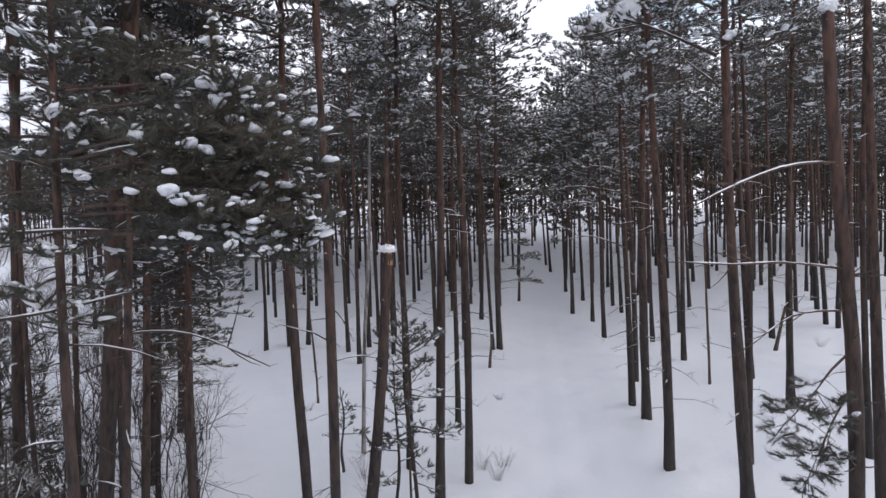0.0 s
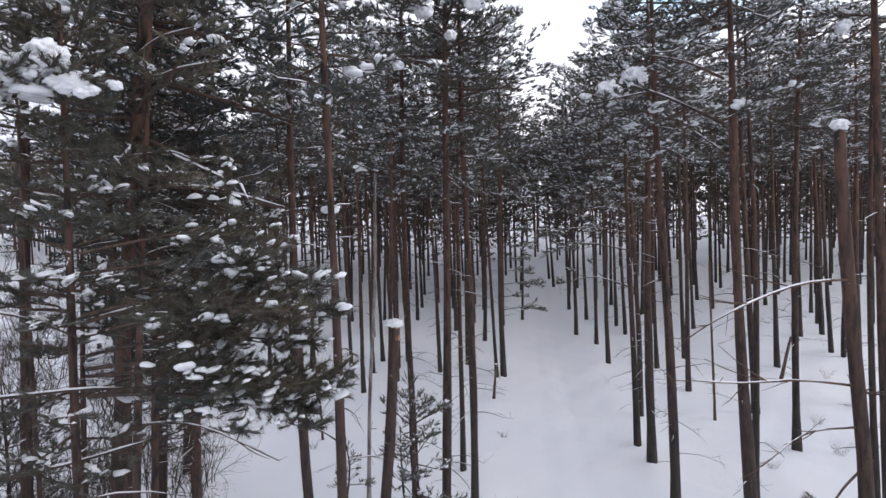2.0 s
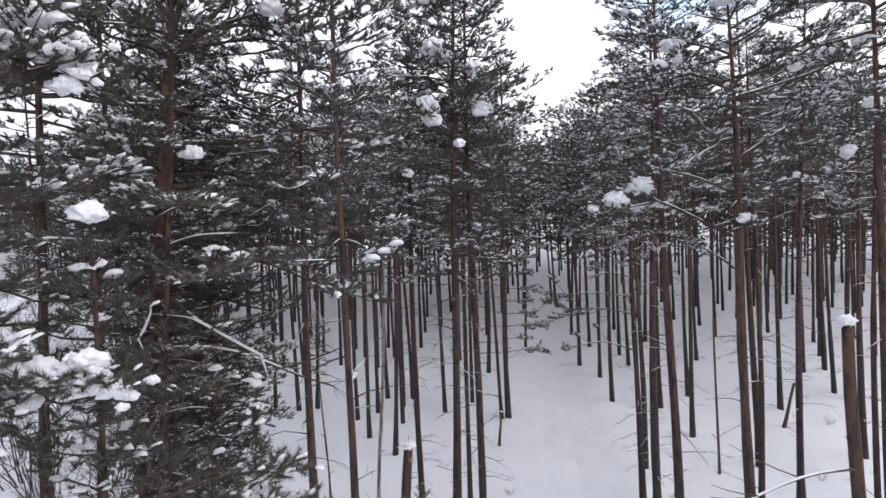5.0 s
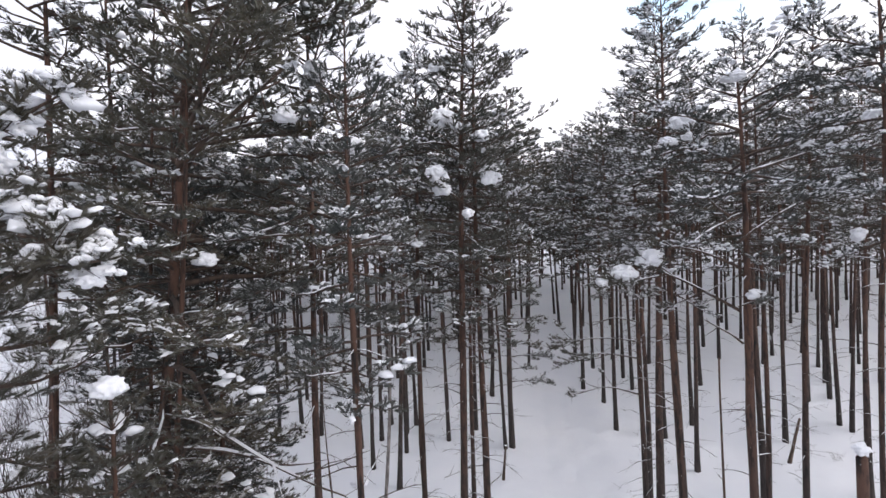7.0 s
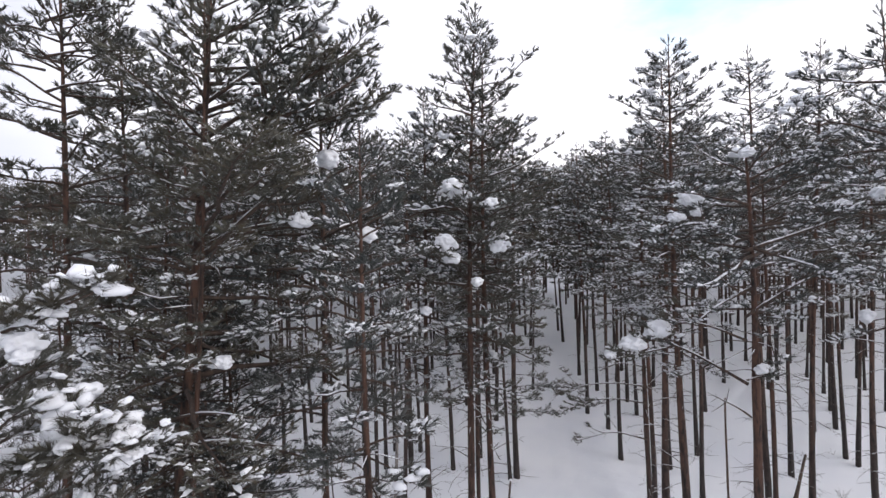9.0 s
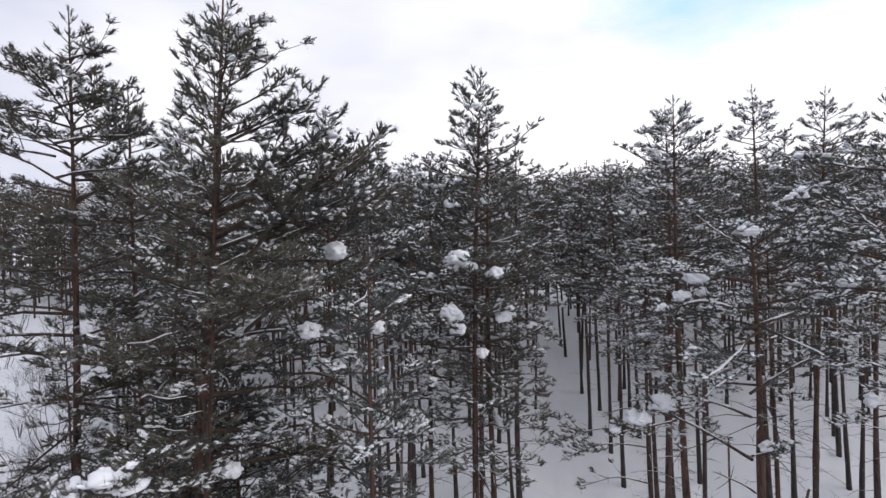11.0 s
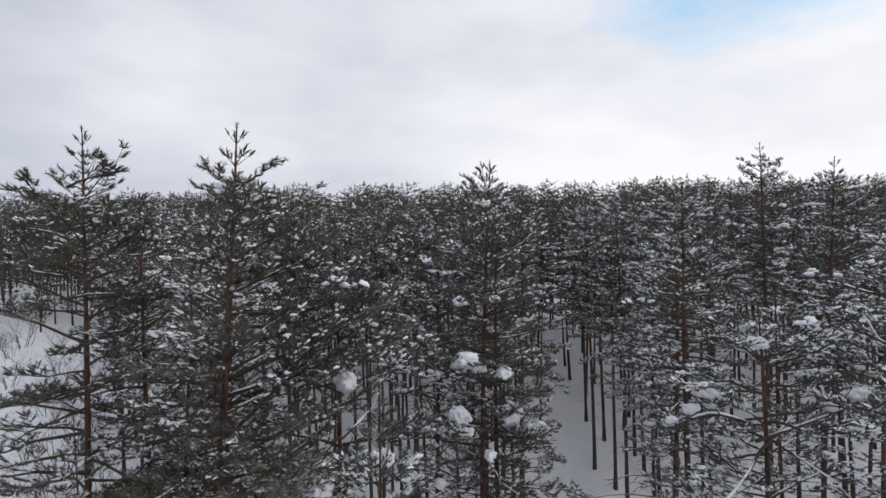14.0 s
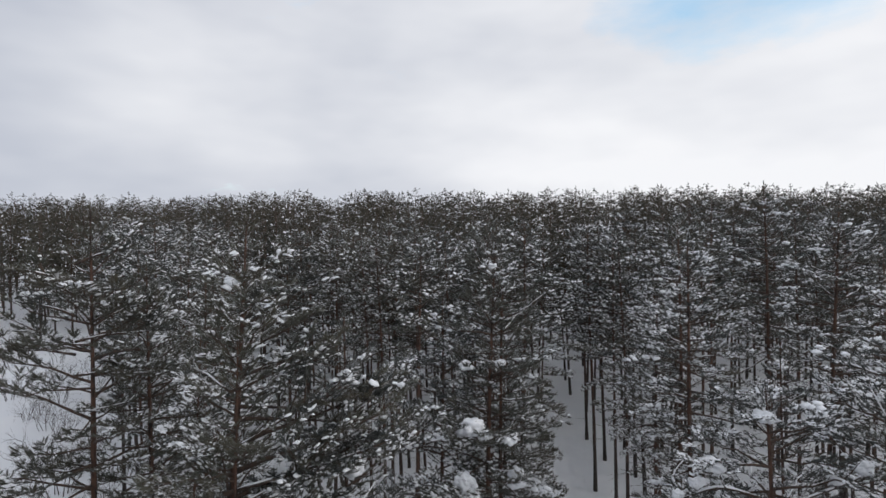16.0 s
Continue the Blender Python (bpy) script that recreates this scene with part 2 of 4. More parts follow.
def snow_ridge(geo, path, width, height, r):
    """Snow lying along the top of a limb."""
    path = np.asarray(path, float)
    t = unit(np.gradient(path, axis=0))
    side = unit(np.cross(t, [0, 0, 1.0]))
    n = len(path)
    ends = np.clip(4.0 * np.sin(np.linspace(0.0, np.pi, n)), 0.08, 1.0)
    w = (width * ends * np.clip(r.normal(1, 0.28, n), 0.4, 1.4))[:, None]
    h = (height * ends * np.clip(r.normal(1, 0.35, n), 0.2, 1.6))[:, None]
    up = np.array([0, 0, 1.0])
    v = np.stack([path - side * w, path - side * w * 0.6 + up * h * 0.8, path + up * h, path + side * w * 0.6 + up * h * 0.8, path + side * w], 1)
    i = np.arange(n * 5).reshape(n, 5)
    q = np.stack([i[:-1, :-1], i[:-1, 1:], i[1:, 1:], i[1:, :-1]], -1).reshape(-1, 4)
    geo.add(v.reshape(-1, 3), np.concatenate([q[:, [0, 1, 2]], q[:, [0, 2, 3]]]))


def lumps(geo, at, size, flat, r, plain=False, along=None):
    """Soft irregular heaps of snow, one for each place."""
    at, size = np.asarray(at, float), np.asarray(size, float)
    n = len(at)
    if not n:
        return
    k = 5 if plain else 8
    ang = np.arange(k) * 2 * np.pi / k
    ring = np.stack([np.cos(ang), np.sin(ang), np.zeros(k)], -1)
    levels = ((1.0, -0.1), (0.7, 0.4)) if plain else ((0.92, -0.22), (0.96, 0.28), (0.58, 0.72))
    rows = len(levels)
    shape = np.concatenate([ring * w + [0, 0, h] for w, h in levels] + [[[0, 0, 0.62 if plain else 0.9]], [[0, 0, -0.45]]])
    m = len(shape)
    turn = r.uniform(0, 6.28, n)
    c, s = np.cos(turn), np.sin(turn)
    stretch = r.uniform(0.65, 1.5, n)
    lie = np.zeros(n)
    if along is not None:
        along = unit(np.asarray(along, float))
        flatly = np.maximum(np.hypot(along[:, 0], along[:, 1]), 0.25)
        turn = np.arctan2(along[:, 1], along[:, 0])
        c, s = np.cos(turn), np.sin(turn)
        stretch, lie = r.uniform(1.0, 1.45, n) if plain else r.uniform(0.9, 1.2, n), np.clip(along[:, 2] / flatly, -0.35, 0.35)
    p = np.repeat(shape[None], n, 0) * (1 + np.clip((0.30 if plain else 0.15) * r.normal(size=(n, m, 1)), -0.6, 0.7))
    x, y = p[..., 0] * stretch[:, None], p[..., 1] / stretch[:, None]
    tilt = r.normal(0, 0.15, (n, 2))
    q = np.stack([x * c[:, None] - y * s[:, None], x * s[:, None] + y * c[:, None], p[..., 2] * flat + x * (tilt[:, :1] + lie[:, None]) + y * tilt[:, 1:]], -1)
    v = at[:, None] + q * size[:, None, None]
    f = []
    for i in range(k):
        j = (i + 1) % k
        for w in range(rows - 1):
            f += [(w * k + i, w * k + j, w * k + k + j), (w * k + i, w * k + k + j, w * k + k + i)]
        f += [((rows - 1) * k + i, (rows - 1) * k + j, m - 2)] + ([] if plain else [(j, i, m - 1)])
    f = np.array(f)
    geo.add(v.reshape(-1, 3), (f[None] + m * np.arange(n)[:, None, None]).reshape(-1, 3))


def plumes(geo, at, along, size, g, r):
    """Foxtails of needles, one for each shoot: a spindle round the twig with blades standing out of it, swept forward."""
    at, along = np.asarray(at, float), unit(np.asarray(along, float))
    n = len(at)
    if not n:
        return
    size = (np.broadcast_to(np.asarray(size, float), (n,)) * r.uniform(0.8, 1.25, n))[:, None, None]
    ln, wide, sides = g["plume"] * size, g["wide"] * size, g["core"]
    a = unit(np.cross(along, unit(r.normal(size=(n, 3)))))[:, None]
    b = np.cross(along[:, None], a)
    axis = along[:, None]
    ang = np.arange(sides)[None, :, None] * 2 * np.pi / sides
    spoke = np.cos(ang) * a + np.sin(ang) * b
    rings = [at[:, None] + axis * ln * (s + r.uniform(-0.06, 0.06, (n, sides, 1))) + spoke * wide * w * r.uniform(0.65, 1.3, (n, sides, 1)) for s, w in g["rings"]]
    tail, tip = at[:, None] - axis * ln * 0.05, at[:, None] + axis * ln
    i = np.arange(sides)
    j = (i + 1) % sides
    k = len(rings)
    f = [np.stack([j, i, np.full(sides, k * sides)], -1), np.stack([i + (k - 1) * sides, j + (k - 1) * sides, np.full(sides, k * sides + 1)], -1)]
    for w in range(k - 1):
        f += [np.stack([i + w * sides, j + w * sides, j + (w + 1) * sides], -1), np.stack([i + w * sides, j + (w + 1) * sides, i + (w + 1) * sides], -1)]
    f = np.concatenate(f)
    m = k * sides + 2
    geo.add(np.concatenate(rings + [tail, tip], 1).reshape(-1, 3), (f[None] + m * np.arange(n)[:, None, None]).reshape(-1, 3))
    count = g["blades"]
    turn = r.uniform(0, 6.283, (n, count, 1))
    out = np.cos(turn) * a + np.sin(turn) * b
    d = unit(axis * r.uniform(0.45, 1.0, (n, count, 1)) + out * 0.8 + r.normal(0, 0.12, (n, count, 3)))
    root = at[:, None] + axis * ln * r.uniform(0.0, 0.9, (n, count, 1))
    side = unit(np.cross(d, unit(r.normal(size=(n, count, 3))))) * g["width"] * 0.5 * size
    v = np.stack([root - side, root + side, root + d * g["blade"] * size * r.uniform(0.7, 1.25, (n, count, 1))], 2)
    geo.add(v.reshape(-1, 3), np.arange(n * count * 3).reshape(-1, 3))


def crown_width(u, full, cap=1.9):
    """How far limbs reach at height u in the crown (0 foot, 1 tip)."""
    top = min(full, cap)
    return np.interp(u, [0, 0.12, 0.33, 0.55, 0.75, 0.9, 1.0], [0.6 * full, 0.9 * full, full, 0.92 * full, 0.74 * top, 0.31 * top, 0.04 * top])


TWO_RINGS, ONE_RING = ((0.25, 0.8), (0.68, 1.0)), ((0.45, 1.0),)
GRADES = {
    "close": dict(whorl=0.42, limbs=5, node=0.19, plume=0.21, wide=0.014, core=4, rings=TWO_RINGS, blades=62, blade=0.080, width=0.0058, sides=12, snow=0.050, nodes=6, bare=0.25, tips=3),
    "near": dict(whorl=0.51, limbs=4.5, node=0.25, plume=0.22, wide=0.022, core=3, rings=TWO_RINGS, blades=16, blade=0.095, width=0.0135, sides=10, snow=0.042, nodes=6, bare=0.26, tips=3),
    "middle": dict(whorl=0.74, limbs=4.4, node=0.38, plume=0.31, wide=0.040, core=3, rings=TWO_RINGS, blades=9, blade=0.15, width=0.028, sides=7, snow=0.072, nodes=4, bare=0.2, tips=3),
    "far": dict(whorl=0.92, limbs=4, node=0.60, plume=0.64, wide=0.13, core=3, rings=ONE_RING, blades=2, blade=0.40, width=0.11, sides=5, snow=0.16, nodes=2, bare=0.15, tips=1),
}


class Needles:
    """Where shoots and their snow stand on one tree or bough."""

    def __init__(self):
        self.at, self.along, self.heap_at, self.heap_size, self.heap_along = [], [], [], [], []

    def shoot(self, at, along):
        self.at.append(at)
        self.along.append(along)

    def heap(self, at, size, along):
        self.heap_at.append(at)
        self.heap_size.append(size)
        self.heap_along.append(along)


def foliage(g, r, path, at, limbs, load, fine, start=0.3, full=1.0):
    """A flat fan of side twigs over the outer part of a limb, each ending in foxtails, with the snow that lies on them."""
    n = len(path)
    s = np.linspace(0, 1, n)
    ln = np.linalg.norm(path[-1] - path[0])
    ahead = unit(path[-1] - path[max(0, n - 3)])
    long, tips = g["plume"], g["tips"]

    def turned(d, sw, lift):
        c, sn = np.cos(sw), np.sin(sw)
        return unit(np.array([d[0] * c - d[1] * sn, d[0] * sn + d[1] * c, d[2] * 0.6 + lift]))

    def tip(p, d):
        for sw in (0.0, r.uniform(0.5, 1.0), -r.uniform(0.5, 1.0))[:tips]:
            shoot = turned(d, sw, r.uniform(-0.1, 0.95))
            at.shoot(p, shoot)
            if r.random() < (1.2 if fine else 0.8 if tips > 1 else 0.28) * load:
                c = p + shoot * long * r.uniform(0.3, 0.7) + [0, 0, g["wide"] * 0.7]
                for _ in range(r.integers(1, 5) if fine else r.integers(1, 3) if tips > 1 else 1):
                    at.heap(c + r.normal(0, 0.2 * long, 3) * [1, 1, 0.4], g["snow"] * r.choice([0.55, 0.8, 1.05, 1.5]), shoot)

    m = max(1, int(round(ln * (1 - start) / g["node"] * full)))
    for k, q in enumerate(start + (1 - start) * (np.arange(m) + 0.3) / m):
        base = np.array([np.interp(q, s, path[:, c]) for c in range(3)])
        for hand in (-1, 1):
            if r.random() < 0.15:
                continue
            d = turned(ahead, hand * r.uniform(0.5, 1.15), r.uniform(-0.15, 0.35))
            tl = np.clip(0.5 * ln * (1.1 - q), 0.10, 0.75) * r.uniform(0.5, 1.2)
            if fine:
                tube(limbs, [base, base + d * tl], [0.007, 0.003], 3, r)
            for w in np.arange(0.5 * long, tl - 0.4 * long, 0.65 * long):
                at.shoot(base + d * w, turned(d, r.choice([-1, 1]) * r.uniform(0.4, 0.9), r.uniform(0.1, 0.5)))
            tip(base + d * tl, d)
    tip(path[-1], ahead)


def pine_geometry(seed, height, foot, reach, girth, grade, bend=0.20, stubs=18, lopsided=0.0, snowy=1.0, sparse=0.0):
    """Trunk, limbs, needles and snow of one pine, as four meshes' triangles. foot: where its living crown begins."""
    r = np.random.default_rng(seed)
    g = GRADES[grade]
    trunk, limbs, crown, snow = Geo(), Geo(), Geo(), Geo()
    hs = np.linspace(0, height, 15 if grade != "far" else 5)
    u = hs / height
    ph = r.uniform(0, 6.28, 4)
    cx = bend * (np.sin(2.2 * u + ph[0]) - np.sin(ph[0])) + 0.3 * bend * (np.sin(7 * u + ph[1]) - np.sin(ph[1]))
    cy = bend * (np.sin(2.0 * u + ph[2]) - np.sin(ph[2])) + 0.3 * bend * (np.sin(6 * u + ph[3]) - np.sin(ph[3]))
    spine = np.stack([cx, cy, hs], -1)
    spine[0, 2] = -0.5
    rad = girth * 0.5 * (1 - u) ** 0.75 * (1 + 0.35 * np.exp(-hs / 0.5)) + 0.012
    tube(trunk, spine, rad * (1 + 0.06 * r.normal(size=len(rad))), g["sides"], r, 0.06)

    def on_trunk(z):
        return np.array([np.interp(z, hs, cx), np.interp(z, hs, cy), z])

    at = Needles()
    swing, tiers = r.uniform(0, 6.28, 2), r.uniform(0.5, 1.1)
    # dead stubs and thin bare branches under the crown, denser towards it
    for _ in range(stubs if grade != "far" else 0):
        z = r.uniform(0.08 * height, foot + 1.0) if r.random() < 0.35 else foot + 1.5 - abs(r.normal(0, 0.22)) * height
        if z < 0.06 * height:
            continue
        a = r.uniform(0, 6.28)
        ln = r.uniform(0.08, 0.35) if r.random() < 0.4 else r.uniform(0.4, 1.7)
        d = np.array([np.cos(a), np.sin(a), r.uniform(-0.25, 0.45)])
        k = 5 if grade in ("near", "close") else 3
        s = np.linspace(0, 1, k)[:, None]
        p = on_trunk(z) + d * ln * s + np.array([0, 0, -0.30 * ln]) * s ** 2 + 0.03 * ln * r.normal(size=(k, 3)) * s
        tube(limbs, p, np.linspace(0.009 + 0.006 * ln, 0.003, k), 3, r)
        if ln > 0.5 and grade in ("near", "close"):
            for w in r.uniform(0.35, 0.95, 3):
                b = p[0] + (p[-1] - p[0]) * w + np.array([0, 0, -0.30 * ln]) * (w * w - w)
                tube(limbs, [b, b + unit(d + r.normal(0, 0.7, 3)) * ln * r.uniform(0.15, 0.35)], [0.005, 0.002], 3, r)
            if r.random() < 0.4:
                snow_ridge(snow, p[:4] + [0, 0, 0.006], 0.009, 0.012, r)

    z = foot
    while z < height - (1.3 if grade == "far" else 0.9):
        uu = (z - foot) / (height - foot)
        n = max(3, int(round(g["limbs"] + r.uniform(-1, 1))))
        a0 = r.uniform(0, 6.28)
        for k in range(n):
            if r.random() < sparse * (1.7 - 1.4 * uu) or (uu < 0.25 and r.random() < 0.25):
                continue
            a = a0 + 6.283 * k / n + r.uniform(-0.4, 0.4)
            ln = crown_width(uu, reach, 2.5 if grade in ("near", "close") else 2.8) * r.uniform(0.55, 1.2) * (1 + lopsided * np.cos(a) * (1.0 - 0.8 * uu ** 3))
            if ln < 0.12:
                continue
            lift = np.interp(uu, [0, 0.4, 0.8, 1.0], [-0.10, 0.15, 0.45, 0.85]) + r.uniform(-0.32, 0.32)
            out = np.array([np.cos(a), np.sin(a), 0.0])
            nn = g["nodes"]
            s = np.linspace(0, 1, nn)[:, None]
            droop = np.array([0, 0, -0.30 * ln * (1 - 0.7 * uu)])
            wob = 0.03 * ln * r.normal(size=(nn, 3)) * s
            p = on_trunk(z + r.uniform(-0.15, 0.15)) + out * ln * s + np.array([0, 0, lift * ln]) * s + droop * s ** 2 + np.array([0, 0, 0.16 * ln]) * s ** 4 + wob
            thick = 0.010 + 0.013 * ln
            if grade != "far" or k % 2 == 0:
                tube(limbs, p, np.linspace(thick, 0.005, nn), 4 if grade in ("near", "close") else 3, r)
            # snow lies in patches: by side and by tier
            patch = 0.5 + 0.5 * np.sin(a + swing[0]) * np.sin(tiers * z + swing[1] + 0.7 * np.cos(a))
            load = min(0.95, snowy * (r.uniform(0.35, 0.75) if r.random() < 0.75 * patch * max(1.0, 0.7 * snowy) else 0.05))
            if grade == "near" and r.random() < 0.12 * snowy:
                snow_ridge(snow, p[1:] + [0, 0, thick * 0.3], 0.008 + 0.006 * ln, 0.010 + 0.008 * ln, r)
            foliage(g, r, p, at, limbs, load, grade in ("near", "close"), g["bare"] + r.uniform(0.0, 0.2), r.choice([0.5, 0.85, 1.1, 1.3]))
            if grade in ("near", "close") and uu < 0.9 and r.random() < 0.04 * snowy:
                c = p[-1] + [0, 0, 0.05]
                for _ in range(r.integers(5, 10)):
                    at.heap(c - out * r.uniform(0, 0.4 * ln) + r.normal(0, 0.10, 3) * [1, 1, 0.5], r.uniform(0.06, 0.13), out)
        z += g["whorl"] * r.uniform(0.7, 1.3)
    # the leading shoot and its youngest whorls
    at.shoot(on_trunk(height - 0.1 * g["plume"]), [r.normal(0, 0.06), r.normal(0, 0.06), 1.0])
    for w in (0.30, 0.75, 1.25) if grade != "far" else (0.5, 1.1):
        a0 = r.uniform(0, 6.28)
        for k in range(5 if grade != "far" else 3):
            a = a0 + 1.257 * k + r.uniform(-0.3, 0.3)
            d = unit(np.array([np.cos(a), np.sin(a), 1.25 - 0.35 * w + (0.9 if grade == "far" else 0.0)]))
            b, e = on_trunk(height - w), on_trunk(height - w) + d * (0.06 + 0.34 * w) * r.uniform(0.7, 1.2)
            if grade != "far":
                tube(limbs, [b, e], [0.010, 0.005], 3, r)
            at.shoot(e, d + [0, 0, 0.25])
            for sw in (-0.35, 0.35) if w > 0.5 else ():
                at.shoot(e - d * 0.05, d + [np.cos(a + 1.57) * sw * 2, np.sin(a + 1.57) * sw * 2, 0.1])
    shoots = np.array(at.at)
    fade = np.clip((height - shoots[:, 2]) / (5.0 if grade == "far" else 2.5), 0.0, 1.0)
    plumes(crown, shoots, np.array(at.along), (0.5 if grade == "far" else 0.65 if grade == "middle" else 0.85) + (0.5 if grade == "far" else 0.35 if grade == "middle" else 0.15) * fade, g, r)
    if at.heap_at:
        where, size, lie = np.array(at.heap_at), np.array(at.heap_size), np.array(at.heap_along)
        thick = size > (0.08 if grade in ("near", "close") else 9.0)
        lumps(snow, where[thick], size[thick], 0.62, r, False, lie[thick])
        lumps(snow, where[~thick], size[~thick], 0.75, r, True, lie[~thick])
    else:
        snow_ridge(snow, [on_trunk(foot), on_trunk(foot) + [0.2, 0, 0.02]], 0.02, 0.02, r)
    return trunk, limbs, crown, snow


def pine(name, label, geometry, group="pines of the wood", needles=NEEDLES):
    """One standing pine: an Empty at its foot, with trunk, limbs, crown of needles and the snow that it bears."""
    root = tagged(new(name), label, "tree", group)
    trunk, limbs, crown, snow = geometry
    trunk.build("trunk", BARK, root)
    tagged(limbs.build("branchwork", LIMB, root), kind="stuff")
    crown.build("crown", needles, root, False)
    tagged(snow.build("snow_load", SNOW, root), "lumps of fresh snow on the shoots and limbs", kind="stuff")
    return root


def stance(x, y, turn=0.0, lean_x=0.0, lean_y=0.0, size=1.0, girth=1.0):
    """Where a tree stands: on the snow, turned, and leaning by so much sideways per metre of height."""
    z = float(ground_z(np.float64(x), np.float64(y)))
    tilt = pose(0, 0, 0, -math.degrees(math.atan(lean_y)), math.degrees(math.atan(lean_x)), 0)
    return Matrix.Translation((x, y, z)) @ tilt @ pose(0, 0, 0, 0, 0, turn) @ Matrix.Diagonal((size * girth, size * girth, size, 1))


# ---- the trees that stand singly along the track ----
dice = random.Random(11)
TALL, TALL_FOOT, TALL_GIRTH = 24.0, 13.0, 0.30
NEAR = [pine("pine_tree", "tall snow-dusted pine with a bare reddish trunk",
             pine_geometry(100 + i, TALL, TALL_FOOT + 0.7 * (i % 3), 1.9 + 0.14 * (i % 4), TALL_GIRTH, "near", stubs=90, snowy=2.2), needles=FROSTED_NEEDLES) for i in range(5)]
MIDDLE = [pine("pine_tree", "slender pine with snow in its crown",
               pine_geometry(200 + i, TALL, 13.6 + 0.8 * (i % 3), 2.65 + 0.2 * (i % 3), 0.28, "middle", stubs=30, snowy=1.6, sparse=0.10), needles=FROSTED_NEEDLES) for i in range(5)]
THIN = [pine("pine_tree", "thin shaded pine stem with a small crown",
             pine_geometry(270 + i, TALL, 16.5, 1.0, 0.16, "near", stubs=30, sparse=0.35)) for i in range(2)]
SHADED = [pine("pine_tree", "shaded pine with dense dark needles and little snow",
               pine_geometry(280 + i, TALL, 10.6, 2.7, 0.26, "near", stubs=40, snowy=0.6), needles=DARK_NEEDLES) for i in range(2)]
LOW = [pine("pine_tree", "pine with low snowy limbs over the track's edge",
            pine_geometry(250 + i, TALL, 10.2 + 0.9 * i, 3.1, 0.28, "middle", stubs=24, snowy=2.1), needles=FROSTED_NEEDLES) for i in range(3)]
FAR = [pine("pine_tree", "pine with a snow-flecked crown, distant or added out of view for the light",
            pine_geometry(300 + i, TALL, 8.5 + 0.8 * (i % 3), 3.0 + 0.15 * (i % 3), 0.28, "far"), needles=FAR_NEEDLES) for i in range(5)]
FRESH = set(NEAR + MIDDLE + THIN + SHADED + LOW + FAR)
TAKEN = []


def stand(x, y, girth=0.28, lean=0.0, height=None, turn=None, stock=None):
    """A pine of the stock, set at its place; the first of each mould is used itself."""
    stock = stock or (NEAR if y < 28 else MIDDLE if y < 62 else FAR)
    mould = next((m for m in stock if m in FRESH), None) or stock[dice.randrange(len(stock))]
    size = (height or dice.uniform(22.4, 25.2)) / TALL
    wide = min(1.25, max(0.85, girth / 0.29 * 0.5 + 0.5))
    m = stance(x, y, dice.uniform(0, 360) if turn is None else turn, lean, dice.uniform(-0.012, 0.012), size, wide)
    TAKEN.append((x, y))
    if mould in FRESH:
        FRESH.discard(mould)
        mould.matrix_basis = m
        return mould
    return copy_thing(mould, m)


def lone(x, y, label, lean=0.0, lean_y=0.0, turn=0.0, needles=NEEDLES, **shape):
    """A pine with a shape of its own."""
    t = pine("pine_tree", label, pine_geometry(**shape), needles=needles)
    t.matrix_basis = stance(x, y, turn, lean, lean_y)
    TAKEN.append((x, y))
    return t


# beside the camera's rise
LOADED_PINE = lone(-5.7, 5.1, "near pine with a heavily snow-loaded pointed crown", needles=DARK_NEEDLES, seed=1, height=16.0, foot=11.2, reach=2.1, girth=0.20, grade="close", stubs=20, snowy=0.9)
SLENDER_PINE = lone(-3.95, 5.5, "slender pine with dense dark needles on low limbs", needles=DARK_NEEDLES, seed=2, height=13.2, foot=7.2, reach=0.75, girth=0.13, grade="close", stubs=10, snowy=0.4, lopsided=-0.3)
OLD_PINE = lone(-6.9, 9.7, "broad old leaning pine with long snow-lined limbs", lean=0.084, seed=3, height=23.6, foot=9.5, reach=2.9, girth=0.32, grade="near", stubs=24, lopsided=0.55)
FLAT_PINE = lone(-10.05, 11.7, "tall pine with a sparse flat-topped crown", lean=0.016, seed=4, height=23.9, foot=13.0, reach=2.6, girth=0.26, grade="near", stubs=30, sparse=0.25)
STRAIGHT_PINE = lone(-2.05, 9.0, "straight pine with a reddish trunk and snowy side shoots", lean=-0.02, seed=5, height=18.5, foot=12.0, reach=1.3, girth=0.19, grade="near", stubs=26)
ROUND_PINE = lone(-3.3, 12.0, "pine with a rounded snowy crown", seed=6, height=21.4, foot=12.0, reach=2.4, girth=0.22, grade="near", stubs=30, sparse=0.15)
POINTED_PINE = lone(-0.31, 14.73, "tall pointed pine with snow clumps in mid crown", lean=0.025, lean_y=0.04, seed=7, height=23.6, foot=11.5, reach=2.3, girth=0.28, grade="near", stubs=70)
lone(0.61, 16.32, "slim pine standing close to a taller one", lean=0.014, seed=8, height=22.0, foot=12.5, reach=1.7, girth=0.25, grade="near", stubs=70)
STOUT_PINE = lone(7.9, 13.4, "stout pine with a wide low crown and snow-lined limbs", lean=-0.057, needles=FROSTED_NEEDLES, seed=9, height=19.2, foot=14.3, reach=2.9, girth=0.33, grade="near", stubs=50, snowy=2.4, sparse=0.2)
EDGE_PINE = lone(9.86, 11.5, "pine with a dark trunk at the track's edge", lean=-0.035, needles=FROSTED_NEEDLES, seed=10, height=21.5, foot=14.0, reach=2.3, girth=0.25, grade="near", stubs=44, snowy=2.6, sparse=0.3)
lone(-8.7, 13.5, "pine with a rounded crown behind bare brush", seed=12, height=22.4, foot=11.0, reach=2.0, girth=0.24, grade="near", stubs=18)
